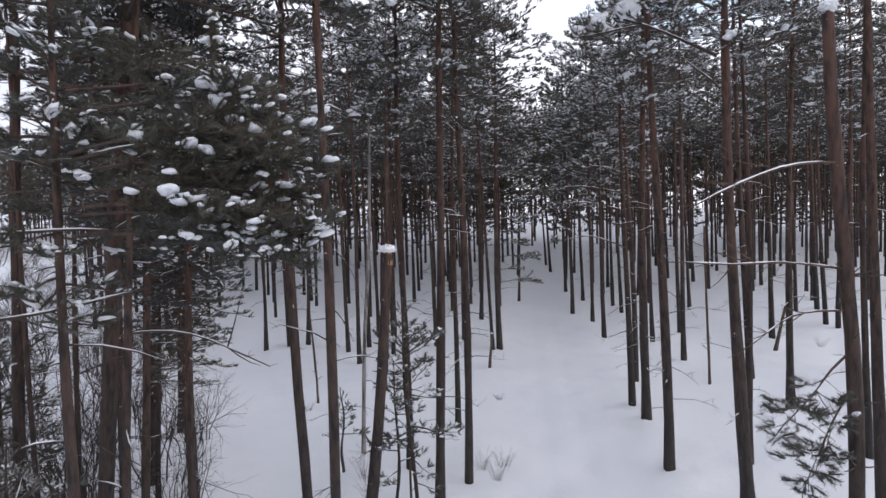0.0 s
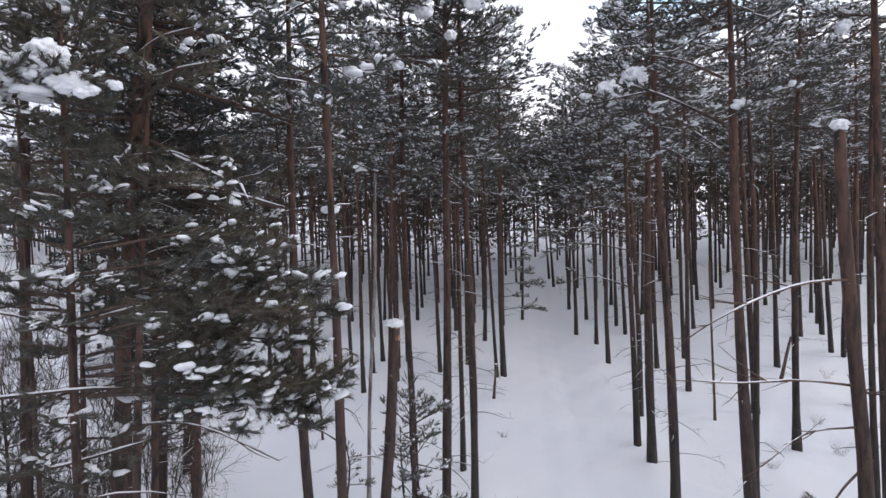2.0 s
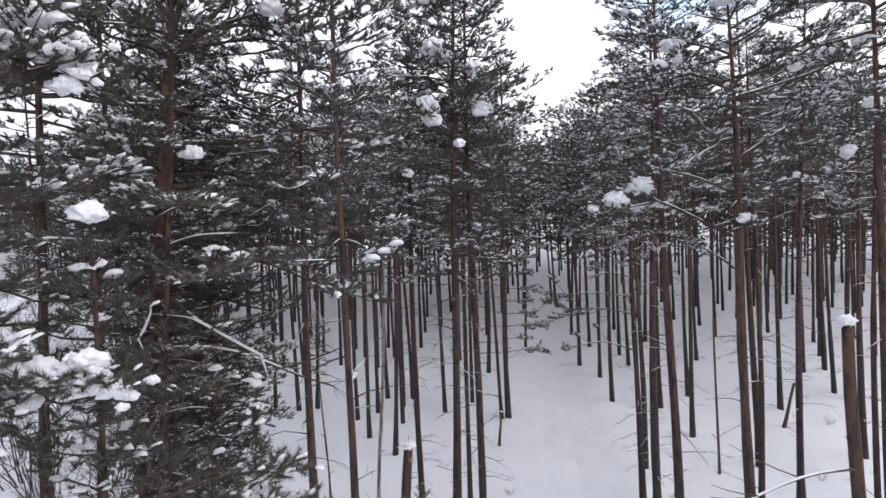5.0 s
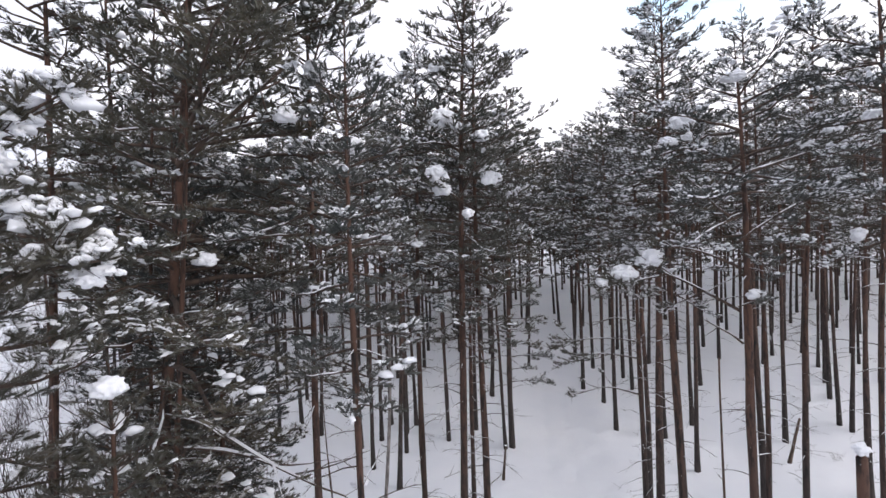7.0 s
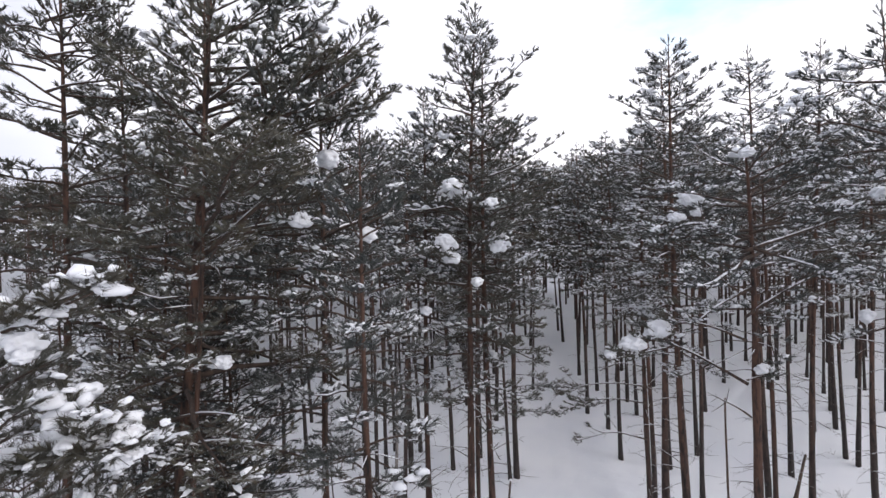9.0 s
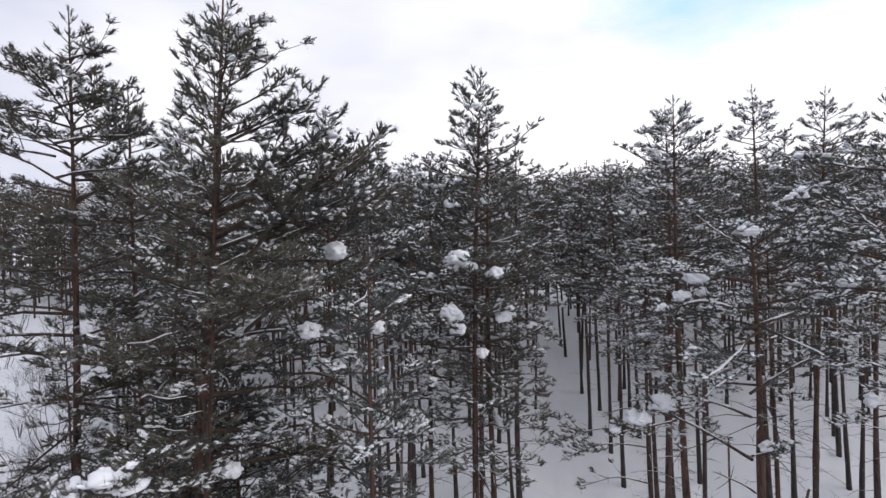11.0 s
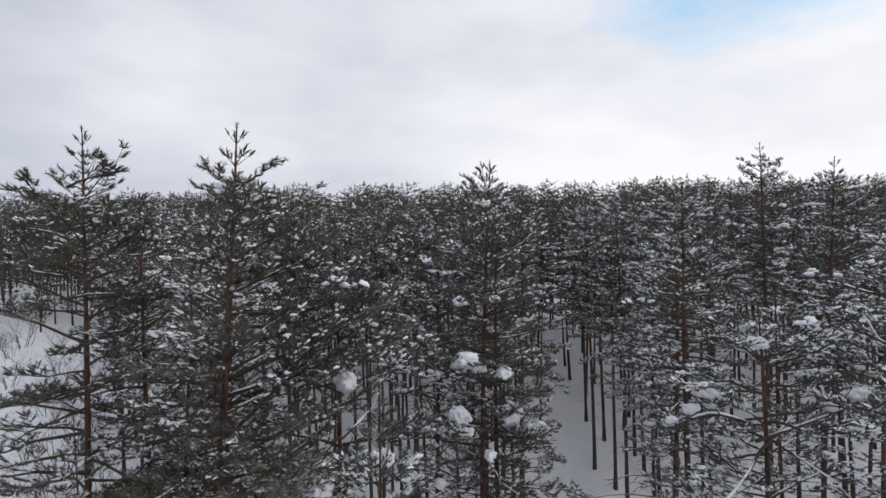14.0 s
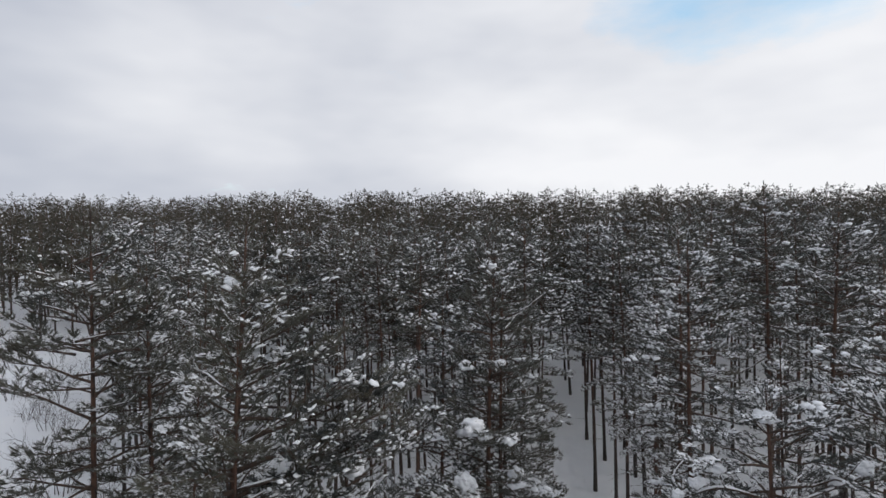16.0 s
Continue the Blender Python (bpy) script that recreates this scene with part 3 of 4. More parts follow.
# right of the track
stand(7.31, 16.83, 0.32, -0.010, 22.9)
stand(8.33, 21.40, 0.36, -0.015, 23.6)
ARCH_PINE = stand(8.34, 23.04, 0.26, -0.025, 21.5)
lone(10.19, 17.28, "slim pine with frosted upper limbs", lean=-0.024, needles=FROSTED_NEEDLES, seed=13, height=19.5, foot=13.5, reach=1.8, girth=0.21, grade="near", stubs=50, snowy=2.4, sparse=0.3)
lone(14.37, 17.38, "slim pine with heavy snow in a loose crown", lean=-0.019, needles=FROSTED_NEEDLES, seed=14, height=21.5, foot=14.0, reach=2.2, girth=0.2, grade="near", stubs=50, snowy=2.6, sparse=0.35)
stand(14.92, 22.15, 0.29, 0.004, 24.2)
stand(14.15, 30.49, 0.27, -0.015)
stand(15.67, 26.36, 0.29, -0.039, 25.6)
stand(9.94, 26.88, 0.24, -0.006, 22.4)
stand(14.30, 35.39, 0.27, -0.011)
stand(16.91, 37.00, 0.26, -0.020)
stand(11.46, 37.02, 0.29, -0.019, 23.7, stock=LOW)
stand(12.21, 42.44, 0.28, -0.001, stock=LOW)
stand(11.42, 45.97, 0.35, -0.009, stock=LOW)
stand(13.85, 51.45, 0.36, -0.016, stock=LOW)
stand(13.17, 55.93, 0.35, -0.011, stock=LOW)
stand(15.70, 48.03, 0.32, -0.015)
stand(15.48, 44.99, 0.25, -0.019, stock=LOW)
stand(21.00, 44.10, 0.27, -0.028)
stand(26.07, 53.79, 0.30, -0.028)
stand(30.62, 49.64, 0.27, -0.030)
stand(20.96, 32.86, 0.29, -0.012)
stand(26.25, 38.40, 0.23, -0.035)
stand(30.12, 42.07, 0.23, -0.030)
stand(28.00, 38.60, 0.28, -0.040)
stand(25.30, 34.05, 0.24, -0.050)
stand(25.30, 33.00, 0.22, 0.020)
stand(20.91, 26.20, 0.26, -0.028)
stand(36.36, 46.42, 0.22, -0.030)
stand(14.13, 68.24, 0.37, -0.030)
stand(14.56, 73.27, 0.32, -0.030)
# between the track and the narrow trail
stand(0.41, 21.09, 0.23, 0.005)
stand(-1.32, 17.51, 0.27, 0.011, 21.0)
TRACK_PINE = stand(3.62, 34.56, 0.38, 0.014, stock=LOW)
stand(3.14, 34.24, 0.22, -0.040)
stand(3.14, 44.83, 0.35, 0.011, stock=LOW)
stand(1.35, 37.81, 0.25, 0.000)
stand(0.77, 54.27, 0.36, 0.004, stock=LOW)
stand(-0.70, 35.90, 0.24, -0.030)
stand(-3.17, 38.93, 0.30, -0.033)
stand(-3.78, 37.54, 0.35, 0.005)
stand(-3.54, 34.37, 0.23, 0.003)
stand(-3.57, 29.40, 0.29, 0.024, 23.4)
stand(-5.45, 32.00, 0.30, -0.016)
stand(-6.70, 35.00, 0.25, -0.035)
stand(-5.47, 36.29, 0.28, -0.024)
stand(-5.08, 39.12, 0.30, -0.031)
stand(-7.57, 29.52, 0.16, -0.065, 9.0)
stand(-10.04, 37.36, 0.33, 0.030)
stand(-11.32, 37.05, 0.29, -0.027)
stand(-12.77, 36.25, 0.28, 0.000)
stand(-13.13, 44.95, 0.25, -0.021)
# left of the trail
stand(-5.95, 9.0, 0.29, 0.040, 21.5, stock=THIN)
stand(-6.60, 10.8, 0.29, 0.010, 17.0, stock=SHADED)
stand(-5.55, 10.9, 0.33, 0.010, 15.5, stock=SHADED)
stand(-7.5, 11.6, 0.25, 0.03, 21.0, stock=THIN)
stand(-6.5, 12.7, 0.27, 0.0, 16.0, stock=SHADED)
stand(-7.7, 15.4, 0.26, 0.01, 17.5, stock=SHADED)
stand(-8.6, 10.6, 0.25, 0.00, 20.0, stock=THIN)
stand(-7.1, 13.9, 0.29, -0.01, 18.0, stock=SHADED)
stand(-8.9, 15.4, 0.29, 0.02, 18.5, stock=SHADED)
stand(-9.7, 13.2, 0.16, 0.02, 17.0)
shorter = stand(-9.91, 16.91, 0.21, 0.028)
shorter.matrix_basis = shorter.matrix_basis @ Matrix.Diagonal((1, 1, 0.86, 1))
lower = stand(-11.29, 21.63, 0.36, 0.040)
lower.matrix_basis = lower.matrix_basis @ Matrix.Diagonal((1, 1, 0.90, 1))


# ---- the wood beyond ----
def open_ground(x, y):
    """Where no tree grows: the track, the trail, the clearing, the camera's own gap."""
    if (y < 84 and abs(x - road_x(y)) < (3.0 if y < 45 else 1.8)) or (y < 58 and abs(x - float(trail_x(np.float64(y)))) < 2.3):
        return True
    if x < -0.68 * y - 1 and 16 < y < 92 and x > -110:
        return True
    return x * x + y * y < 81


def spread(x0, x1, y0, y1, gap, tries, keep, beside=TAKEN):
    got = []
    cells = {}
    for p in beside:
        cells.setdefault((int(p[0] // gap), int(p[1] // gap)), []).append(p)
    for _ in range(tries):
        x, y = dice.uniform(x0, x1), dice.uniform(y0, y1)
        if open_ground(x, y) or not keep(x, y):
            continue
        c = (int(x // gap), int(y // gap))
        if any((x - px) ** 2 + (y - py) ** 2 < gap * gap for i in (-1, 0, 1) for j in (-1, 0, 1) for px, py in cells.get((c[0] + i, c[1] + j), ())):
            continue
        cells.setdefault(c, []).append((x, y))
        got.append((x, y))
    return got


def in_view(x, y):
    return abs(x) < 0.95 * y + 6


# the dense stand left of the trail
for x, y in spread(-30, -8, 14, 34, 2.3, 330, lambda x, y: in_view(x, y) and -0.58 * y < x < float(trail_x(np.float64(y))) - 1.5):
    stand(x, y, dice.uniform(0.18, 0.28), dice.uniform(-0.03, 0.03), dice.uniform(19, 24), stock=LOW)
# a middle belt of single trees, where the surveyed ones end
for x, y in spread(-62, 66, 30, 68, 2.9, 1700, lambda x, y: in_view(x, y) and (y > 47 or x < -15 or x > 31)):
    stand(x, y, dice.uniform(0.22, 0.34), dice.uniform(-0.02, 0.02), stock=LOW if x < -0.5 * y else None)
# unseen pines added beside and behind the camera, only to close off the light
for x, y in spread(-40, 40, -40, 12, 5.5, 160, lambda x, y: not (abs(x) < 0.95 * y + 2) and x * x + y * y > 110):
    stand(x, y, 0.28, 0.0, stock=FAR)


def wood(name, label, places, seeds):
    """Many far pines in one mesh, for they cannot be counted."""
    low = [[part.arrays() for part in pine_geometry(s, TALL, 4.5, 3.1, 0.28, "far")] for s in seeds]
    high = [[part.arrays() for part in pine_geometry(s, TALL, 14.5, 3.2, 0.28, "far")] for s in seeds]
    groups = [Geo() for _ in range(3)]
    for x, y in places:
        z = float(rise_at(np.float64(x), np.float64(y)))
        mould = (low if y < 100 or (x < -0.55 * y and y < 140) else high)[dice.randrange(len(low))]
        a, k = dice.uniform(0, 6.28), dice.uniform(0.9, 1.08)
        turn = np.array([[math.cos(a), -math.sin(a), 0], [math.sin(a), math.cos(a), 0], [0, 0, 1]]) * k
        for geo, (v, f) in zip(groups, (mould[0], mould[2], mould[3])):
            geo.add(v @ turn.T + [x, y, z], f)
    root = tagged(new(name), label, "forest", kind="stuff")
    for geo, part_name, mat, soft in zip(groups, ("trunks", "crowns", "snow_load"), (BARK, FAR_NEEDLES, SNOW), (True, False, True)):
        tagged(geo.build(part_name, mat, root, soft), kind="stuff")
    return root


FAR_PLACES = spread(-200, 200, 55, 184, 4.0, 9000, lambda x, y: in_view(x, y) and (y > 68 or x > 66 or x < -62))
FAR_PLACES = [p for p in FAR_PLACES if p[1] < 120 or dice.random() < 0.72]
wood("far_forest", "snow-flecked pine forest climbing a low rise to the skyline", FAR_PLACES, range(400, 408))


# ---- single boughs, heaps of snow and broken trees ----
def under(root, ob):
    """Hang a part, built in place, under a thing that already stands."""
    ob.parent = root
    ob.matrix_parent_inverse = root.matrix_basis.inverted()
    return ob


def bough(root, start, end, thick, arch=0.0, leafy=0.0, snow=0.6, seed=0, forks=2, wood=LIMB, needles=NEEDLES):
    """One long limb of a tree, with its side twigs, its snow and, where it lives, its needles."""
    r = np.random.default_rng(900 + seed)
    start, end = np.array(start, float), np.array(end, float)
    ln = np.linalg.norm(end - start)
    s = np.linspace(0, 1, 9)[:, None]
    p = start + (end - start) * s + np.array([0, 0, arch * ln]) * np.sin(np.pi * s) + 0.02 * ln * np.sin(s * r.uniform(4, 8, 3) + r.uniform(0, 6.28, 3)) * s
    g, geo, heap, green = GRADES["close" if start[1] < 8 else "near"], Geo(), Geo(), Geo()
    tube(geo, p, np.linspace(thick, thick * 0.25 + 0.002, 9), 6, r, 0.08)
    paths = [p]
    for _ in range(forks):
        q = r.integers(3, 7)
        d = unit(unit(end - start) + r.normal(0, 0.55, 3)) * ln * r.uniform(0.2, 0.42)
        w = np.linspace(0, 1, 4)[:, None]
        fork = p[q] + d * w + np.array([0, 0, 0.06 * ln]) * w ** 2
        tube(geo, fork, np.linspace(thick * 0.5, 0.004, 4), 4, r)
        paths.append(fork)
    for _ in range(forks * 3):
        b = p[r.integers(3, 9)]
        tube(geo, [b, b + unit(unit(end - start) + r.normal(0, 0.8, 3)) * ln * r.uniform(0.06, 0.16)], [0.006, 0.003], 3, r)
    limb = under(root, geo.build("bough", wood))
    if snow > 0 and not (leafy > 0.8 and snow < 0.7):
        snow_ridge(heap, p[:8] + [0, 0, thick * 0.45], thick * 0.62 * snow + 0.004, thick * 0.45 * snow + 0.006, r)
    if leafy > 0:
        at = Needles()
        for path in paths:
            foliage(g, r, path, at, geo, min(0.9, 0.55 * snow), False, 1.0 - 0.8 * min(1, leafy), 1.1)
        plumes(green, at.at, at.along, 1.0, g, r)
        if at.heap_at:
            lumps(heap, at.heap_at, np.array(at.heap_size) * (1.0 if snow < 1.0 else 0.8), 0.62, r, False, at.heap_along)
        if snow >= 1.0 and start[1] < 8:
            for path in paths:
                q = np.repeat(r.uniform(0.3, 1.0, 4), 5) * (len(path) - 1)
                c = np.stack([np.interp(q, np.arange(len(path)), path[:, i]) for i in range(3)], -1)
                drift = np.repeat(r.normal(0, 0.10, (4, 3)), 5, 0) * [1, 1, 0.3]
                lumps(heap, c + drift + r.normal(0, 1, (20, 3)) * [0.07, 0.07, 0.03] + [0, 0, 0.05], r.uniform(0.05, 0.12, 20), 0.75, r, False)
        part = tagged(green.build("needles", needles, None, False), kind="stuff")
        part.parent = limb
    if heap.count:
        part = tagged(heap.build("snow_cover", SNOW), kind="stuff")
        part.parent = limb
    return limb


def snow_heap(root, at, size, seed=0, drip=0.0, count=3):
    """A rounded heap of snow, grown from a few overlapping swells, sagging where it hangs over."""
    r = np.random.default_rng(1500 + seed)
    swells = [(Vector((0, 0, 0)), 1.0)]
    for k in range(1, count):
        c = Vector((r.normal(0, 0.6), r.normal(0, 0.45), r.normal(0, 0.2) - drip * k))
        c = c * min(1.0, 0.85 / max(c.length, 0.01))
        swells.append((c, r.uniform(0.6, 0.9)))
    bm = bmesh.new()
    bmesh.ops.create_icosphere(bm, subdivisions=4, radius=1.0)
    for v in bm.verts:
        n = v.co.normalized()
        far = 0.0
        for c, rad in swells:
            along = n.dot(c)
            under_root = rad * rad - c.length_squared + along * along
            if under_root > 0:
                far = max(far, along + math.sqrt(under_root))
        far = max(far, 0.5) * (1 + 0.42 * noise.noise(n * 1.9 + Vector((seed * 3.1, 7.7, 0))) + 0.24 * noise.noise(n * 4.2 + Vector((1, seed, 2))))
        v.co = Vector(at) + Vector((n.x, n.y, n.z * (0.78 if n.z > 0 else 0.55 + drip))) * far * size
    me = bpy.data.meshes.new("snow_cap")
    bm.to_mesh(me)
    bm.free()
    me.polygons.foreach_set("use_smooth", np.full(len(me.polygons), True))
    me.materials.append(SNOW)
    return under(root, new("snow_cap", me))


# limbs of the old leaning pine
bough(OLD_PINE, (-6.00, 9.6, 10.75), (-2.23, 8.74, 10.20), 0.042, 0.07, 0.0, 0.9, 1, 3)
bough(OLD_PINE, (-5.48, 9.8, 16.10), (-3.19, 9.20, 17.85), 0.065, -0.04, 0.5, 0.8, 2, 3)
bough(OLD_PINE, (-5.40, 9.8, 16.30), (-2.94, 9.20, 16.70), 0.048, 0.10, 0.5, 0.8, 3, 3)
bough(OLD_PINE, (-5.80, 9.6, 12.55), (-3.53, 8.74, 12.90), 0.038, 0.05, 0.0, 0.9, 4, 2)
bough(OLD_PINE, (-5.90, 9.6, 13.10), (-3.90, 8.60, 13.45), 0.028, 0.05, 0.0, 0.8, 5, 2)
bough(OLD_PINE, (-6.32, 9.7, 6.30), (-3.23, 9.40, 5.71), 0.030, 0.12, 0.0, 0.7, 6, 3)
bough(OLD_PINE, (-6.12, 9.6, 8.80), (-3.47, 8.64, 10.19), 0.026, -0.05, 0.0, 0.4, 7, 2)
bough(OLD_PINE, (-5.95, 9.6, 11.4), (-4.1, 8.7, 11.15), 0.026, 0.06, 0.0, 0.7, 8, 2)
bough(OLD_PINE, (-6.20, 9.6, 8.30), (-4.5, 8.7, 8.62), 0.022, 0.05, 0.0, 0.8, 9, 2)
bough(OLD_PINE, (-6.10, 9.6, 9.40), (-4.3, 8.9, 9.75), 0.026, 0.06, 0.0, 0.8, 10, 2)
for i, (z0, x1, y1, z1) in enumerate(((17.3, -2.85, 9.25, 19.7), (18.2, -2.10, 9.40, 19.4), (19.0, -2.90, 9.60, 20.4), (20.2, -3.30, 9.80, 20.9), (17.8, -2.60, 10.2, 18.9), (21.6, -4.20, 9.60, 22.1))):
    bough(OLD_PINE, (-6.9 + 0.084 * z0, 9.75, z0), (x1, y1, z1), 0.055 - 0.006 * i, -0.02 + 0.015 * i, 0.85, 0.8, 340 + i, 4)
snow_heap(OLD_PINE, (-3.14, 9.04, 16.80), 0.20, 1)
snow_heap(OLD_PINE, (-4.60, 9.00, 14.30), 0.16, 2)
for i, (z0, dx, dy, dz) in enumerate(((22.6, 1.0, 0.2, 0.35), (22.2, -1.1, -0.3, 0.3), (21.6, 1.5, -0.3, 0.1), (21.4, -1.4, 0.3, 0.3), (20.8, 1.9, 0.3, 0.2), (20.5, -1.8, -0.2, 0.2), (20.0, 2.2, -0.4, 0.1), (21.9, 0.3, -1.2, 0.3))):
    bough(FLAT_PINE, (-10.05 + 0.016 * z0, 11.7, z0), (-10.05 + 0.016 * z0 + dx, 11.7 + dy, z0 + dz), 0.034, 0.04, 0.85, 0.7, 360 + i, 3)
# limbs reaching in from the near snow-loaded pine
bough(LOADED_PINE, (-5.66, 5.3, 8.20), (-3.37, 5.60, 8.19), 0.028, 0.03, 0.0, 0.8, 11, 2)
bough(LOADED_PINE, (-5.66, 5.4, 7.28), (-3.21, 6.00, 7.67), 0.026, -0.05, 0.0, 0.7, 12, 2)
bough(LOADED_PINE, (-5.66, 5.3, 9.15), (-4.00, 5.50, 8.85), 0.022, 0.08, 0.0, 0.7, 13, 1)
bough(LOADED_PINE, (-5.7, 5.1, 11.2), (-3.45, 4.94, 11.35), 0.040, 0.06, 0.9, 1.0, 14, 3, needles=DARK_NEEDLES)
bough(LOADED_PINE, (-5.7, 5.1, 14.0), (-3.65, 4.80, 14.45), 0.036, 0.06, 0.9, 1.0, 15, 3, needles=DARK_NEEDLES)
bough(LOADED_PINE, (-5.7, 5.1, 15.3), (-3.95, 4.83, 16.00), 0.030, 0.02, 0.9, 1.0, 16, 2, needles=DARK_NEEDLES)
for i, (x, z, size, count) in enumerate(((-4.23, 11.56, 0.22, 4), (-3.79, 11.66, 0.17, 3), (-3.55, 11.36, 0.15, 4), (-4.42, 11.25, 0.13, 2), (-4.42, 14.92, 0.16, 2),
                                         (-3.83, 14.32, 0.14, 3), (-4.75, 15.50, 0.19, 4), (-4.49, 15.86, 0.14, 2), (-4.10, 16.15, 0.10, 3), (-4.34, 14.82, 0.12, 3), (-3.70, 14.60, 0.16, 4))):
    snow_heap(LOADED_PINE, (x, 4.92, z), size * 0.72, 10 + i, 0.2, count)
    for k in range(count):
        snow_heap(LOADED_PINE, (x + dice.uniform(-0.32, 0.32), 4.92 + dice.uniform(-0.15, 0.2), z + dice.uniform(-0.16, 0.08)), size * dice.uniform(0.28, 0.5), 200 + 7 * i + k, 0.15, 2)
snow_heap(SLENDER_PINE, (-4.05, 5.42, 13.12), 0.15, 25, 0.25, 2)
for i in range(8):
    z = 8.2 + 0.22 * i
    bough(SLENDER_PINE, (-3.95, 5.5, z), (-3.95 + dice.uniform(1.3, 2.6), 5.5 + dice.uniform(-0.3, 1.1), max(7.9, z + dice.uniform(-0.5, 0.2))), 0.022, 0.07, 0.95, 0.6, 300 + i, 3, needles=DARK_NEEDLES)
for i in range(11):
    z = 4.6 + 0.85 * i
    bough(TRACK_PINE, (3.7, 34.4, z), (3.7 + dice.uniform(1.0, 2.9), 34.4 + dice.uniform(-1.4, 0.4), z + dice.uniform(-0.5, 0.4)), 0.03, 0.06, 0.95, 0.95, 320 + i, 4, needles=FROSTED_NEEDLES)
bough(SLENDER_PINE, (-3.95, 5.5, 8.5), (-1.75, 5.7, 7.95), 0.026, 0.10, 0.95, 0.6, 17, 3, needles=DARK_NEEDLES)
bough(SLENDER_PINE, (-3.95, 5.5, 9.0), (-2.05, 5.8, 8.95), 0.024, 0.10, 0.9, 0.8, 18, 3, needles=DARK_NEEDLES)
bough(SLENDER_PINE, (-3.95, 5.5, 8.2), (-1.55, 5.6, 7.75), 0.026, 0.08, 0.95, 0.6, 19, 3, needles=DARK_NEEDLES)
# the stout pine at the track: a limb bent under three heaps, and its snowy pads
bough(STOUT_PINE, (7.16, 13.39, 12.45), (4.89, 13.89, 13.66), 0.050, 0.02, 0.35, 0.8, 21, 3)
bough(STOUT_PINE, (6.99, 13.33, 15.90), (10.15, 13.63, 17.01), 0.055, -0.03, 0.5, 0.9, 22, 4)
bough(STOUT_PINE, (6.96, 13.33, 16.30), (4.57, 13.13, 16.35), 0.050, 0.13, 0.6, 1.0, 23, 4)
bough(STOUT_PINE, (7.10, 13.33, 13.60), (5.01, 13.23, 14.29), 0.040, 0.03, 0.2, 0.9, 24, 3)
bough(STOUT_PINE, (7.02, 13.33, 14.80), (5.60, 12.90, 15.90), 0.036, -0.03, 0.3, 0.9, 25, 3)
bough(STOUT_PINE, (7.06, 13.33, 14.20), (8.90, 13.10, 15.40), 0.040, 0.03, 0.4, 0.9, 26, 3)
bough(STOUT_PINE, (7.20, 13.33, 11.60), (6.00, 13.00, 12.30), 0.028, 0.05, 0.0, 0.8, 27, 2)
for i, (x, y, z, size, count, drip) in enumerate(((5.02, 13.85, 13.86, 0.30, 4, 0.1), (4.26, 13.69, 13.50, 0.26, 3, 0.15), (3.66, 13.59, 13.26, 0.15, 2, 0.2), (7.50, 13.20, 12.89, 0.17, 2, 0.2),
                                                  (7.03, 13.25, 18.43, 0.22, 2, 0.0), (5.55, 13.13, 17.30, 0.22, 3, 0.1), (5.22, 13.13, 16.83, 0.15, 4, 0.1), (4.79, 13.13, 16.52, 0.13, 4, 0.1),
                                                  (5.75, 13.13, 16.93, 0.14, 2, 0.1), (8.9, 13.4, 16.75, 0.16, 3, 0.1), (9.7, 13.5, 17.05, 0.20, 4, 0.15))):
    snow_heap(STOUT_PINE, (x, y, z), size, 40 + i, drip, count)
bough(STOUT_PINE, (5.35, 13.72, 13.40), (3.60, 13.60, 13.05), 0.030, 0.02, 0.8, 1.0, 28, 3)
bough(STOUT_PINE, (7.12, 13.39, 12.55), (7.75, 13.1, 12.75), 0.025, 0.05, 1.0, 0.8, 29, 3)
for i, (x, y, z, size, count) in enumerate(((10.46, 13.2, 17.34, 0.20, 3), (10.2, 12.6, 15.6, 0.16, 3), (9.3, 12.2, 14.4, 0.15, 2))):
    snow_heap(EDGE_PINE, (x, y, z), size, 60 + i, 0.2, count)
# heaps in the tall pointed pine between track and trail
for i, (x, y, z, size, count, drip) in enumerate(((-0.43, 14.3, 17.82, 0.30, 4, 0.2), (-0.10, 14.3, 17.60, 0.20, 2, 0.1), (-0.71, 14.3, 16.38, 0.22, 4, 0.5), (-0.55, 14.3, 15.95, 0.20, 3, 0.4), (0.84, 14.5, 16.35, 0.26, 3, 0.35),
                                                  (0.66, 14.6, 17.38, 0.21, 4, 0.1), (0.43, 14.9, 19.47, 0.14, 2, 0.0), (-0.60, 14.9, 19.42, 0.18, 3, 0.1), (-1.23, 14.2, 14.43, 0.15, 2, 0.1), (0.2, 14.2, 15.2, 0.16, 3, 0.1))):
    snow_heap(POINTED_PINE, (x, y, z), size, 70 + i, drip, count)
bough(POINTED_PINE, (0.10, 15.2, 17.0), (-0.95, 14.0, 17.60), 0.030, 0.05, 0.8, 0.9, 31, 3)
bough(POINTED_PINE, (0.08, 15.1, 15.6), (-1.05, 14.0, 16.10), 0.030, 0.05, 0.8, 0.9, 32, 3)
bough(POINTED_PINE, (0.10, 15.2, 16.2), (1.15, 14.3, 16.30), 0.030, 0.08, 0.8, 0.9, 33, 3)
snow_heap(ROUND_PINE, (-3.11, 11.0, 18.20), 0.24, 85, 0.2, 3)
snow_heap(ROUND_PINE, (-2.35, 11.0, 16.54), 0.22, 86, 0.1, 3)
snow_heap(STRAIGHT_PINE, (-2.01, 8.95, 10.31), 0.10, 87, 0.1, 2)
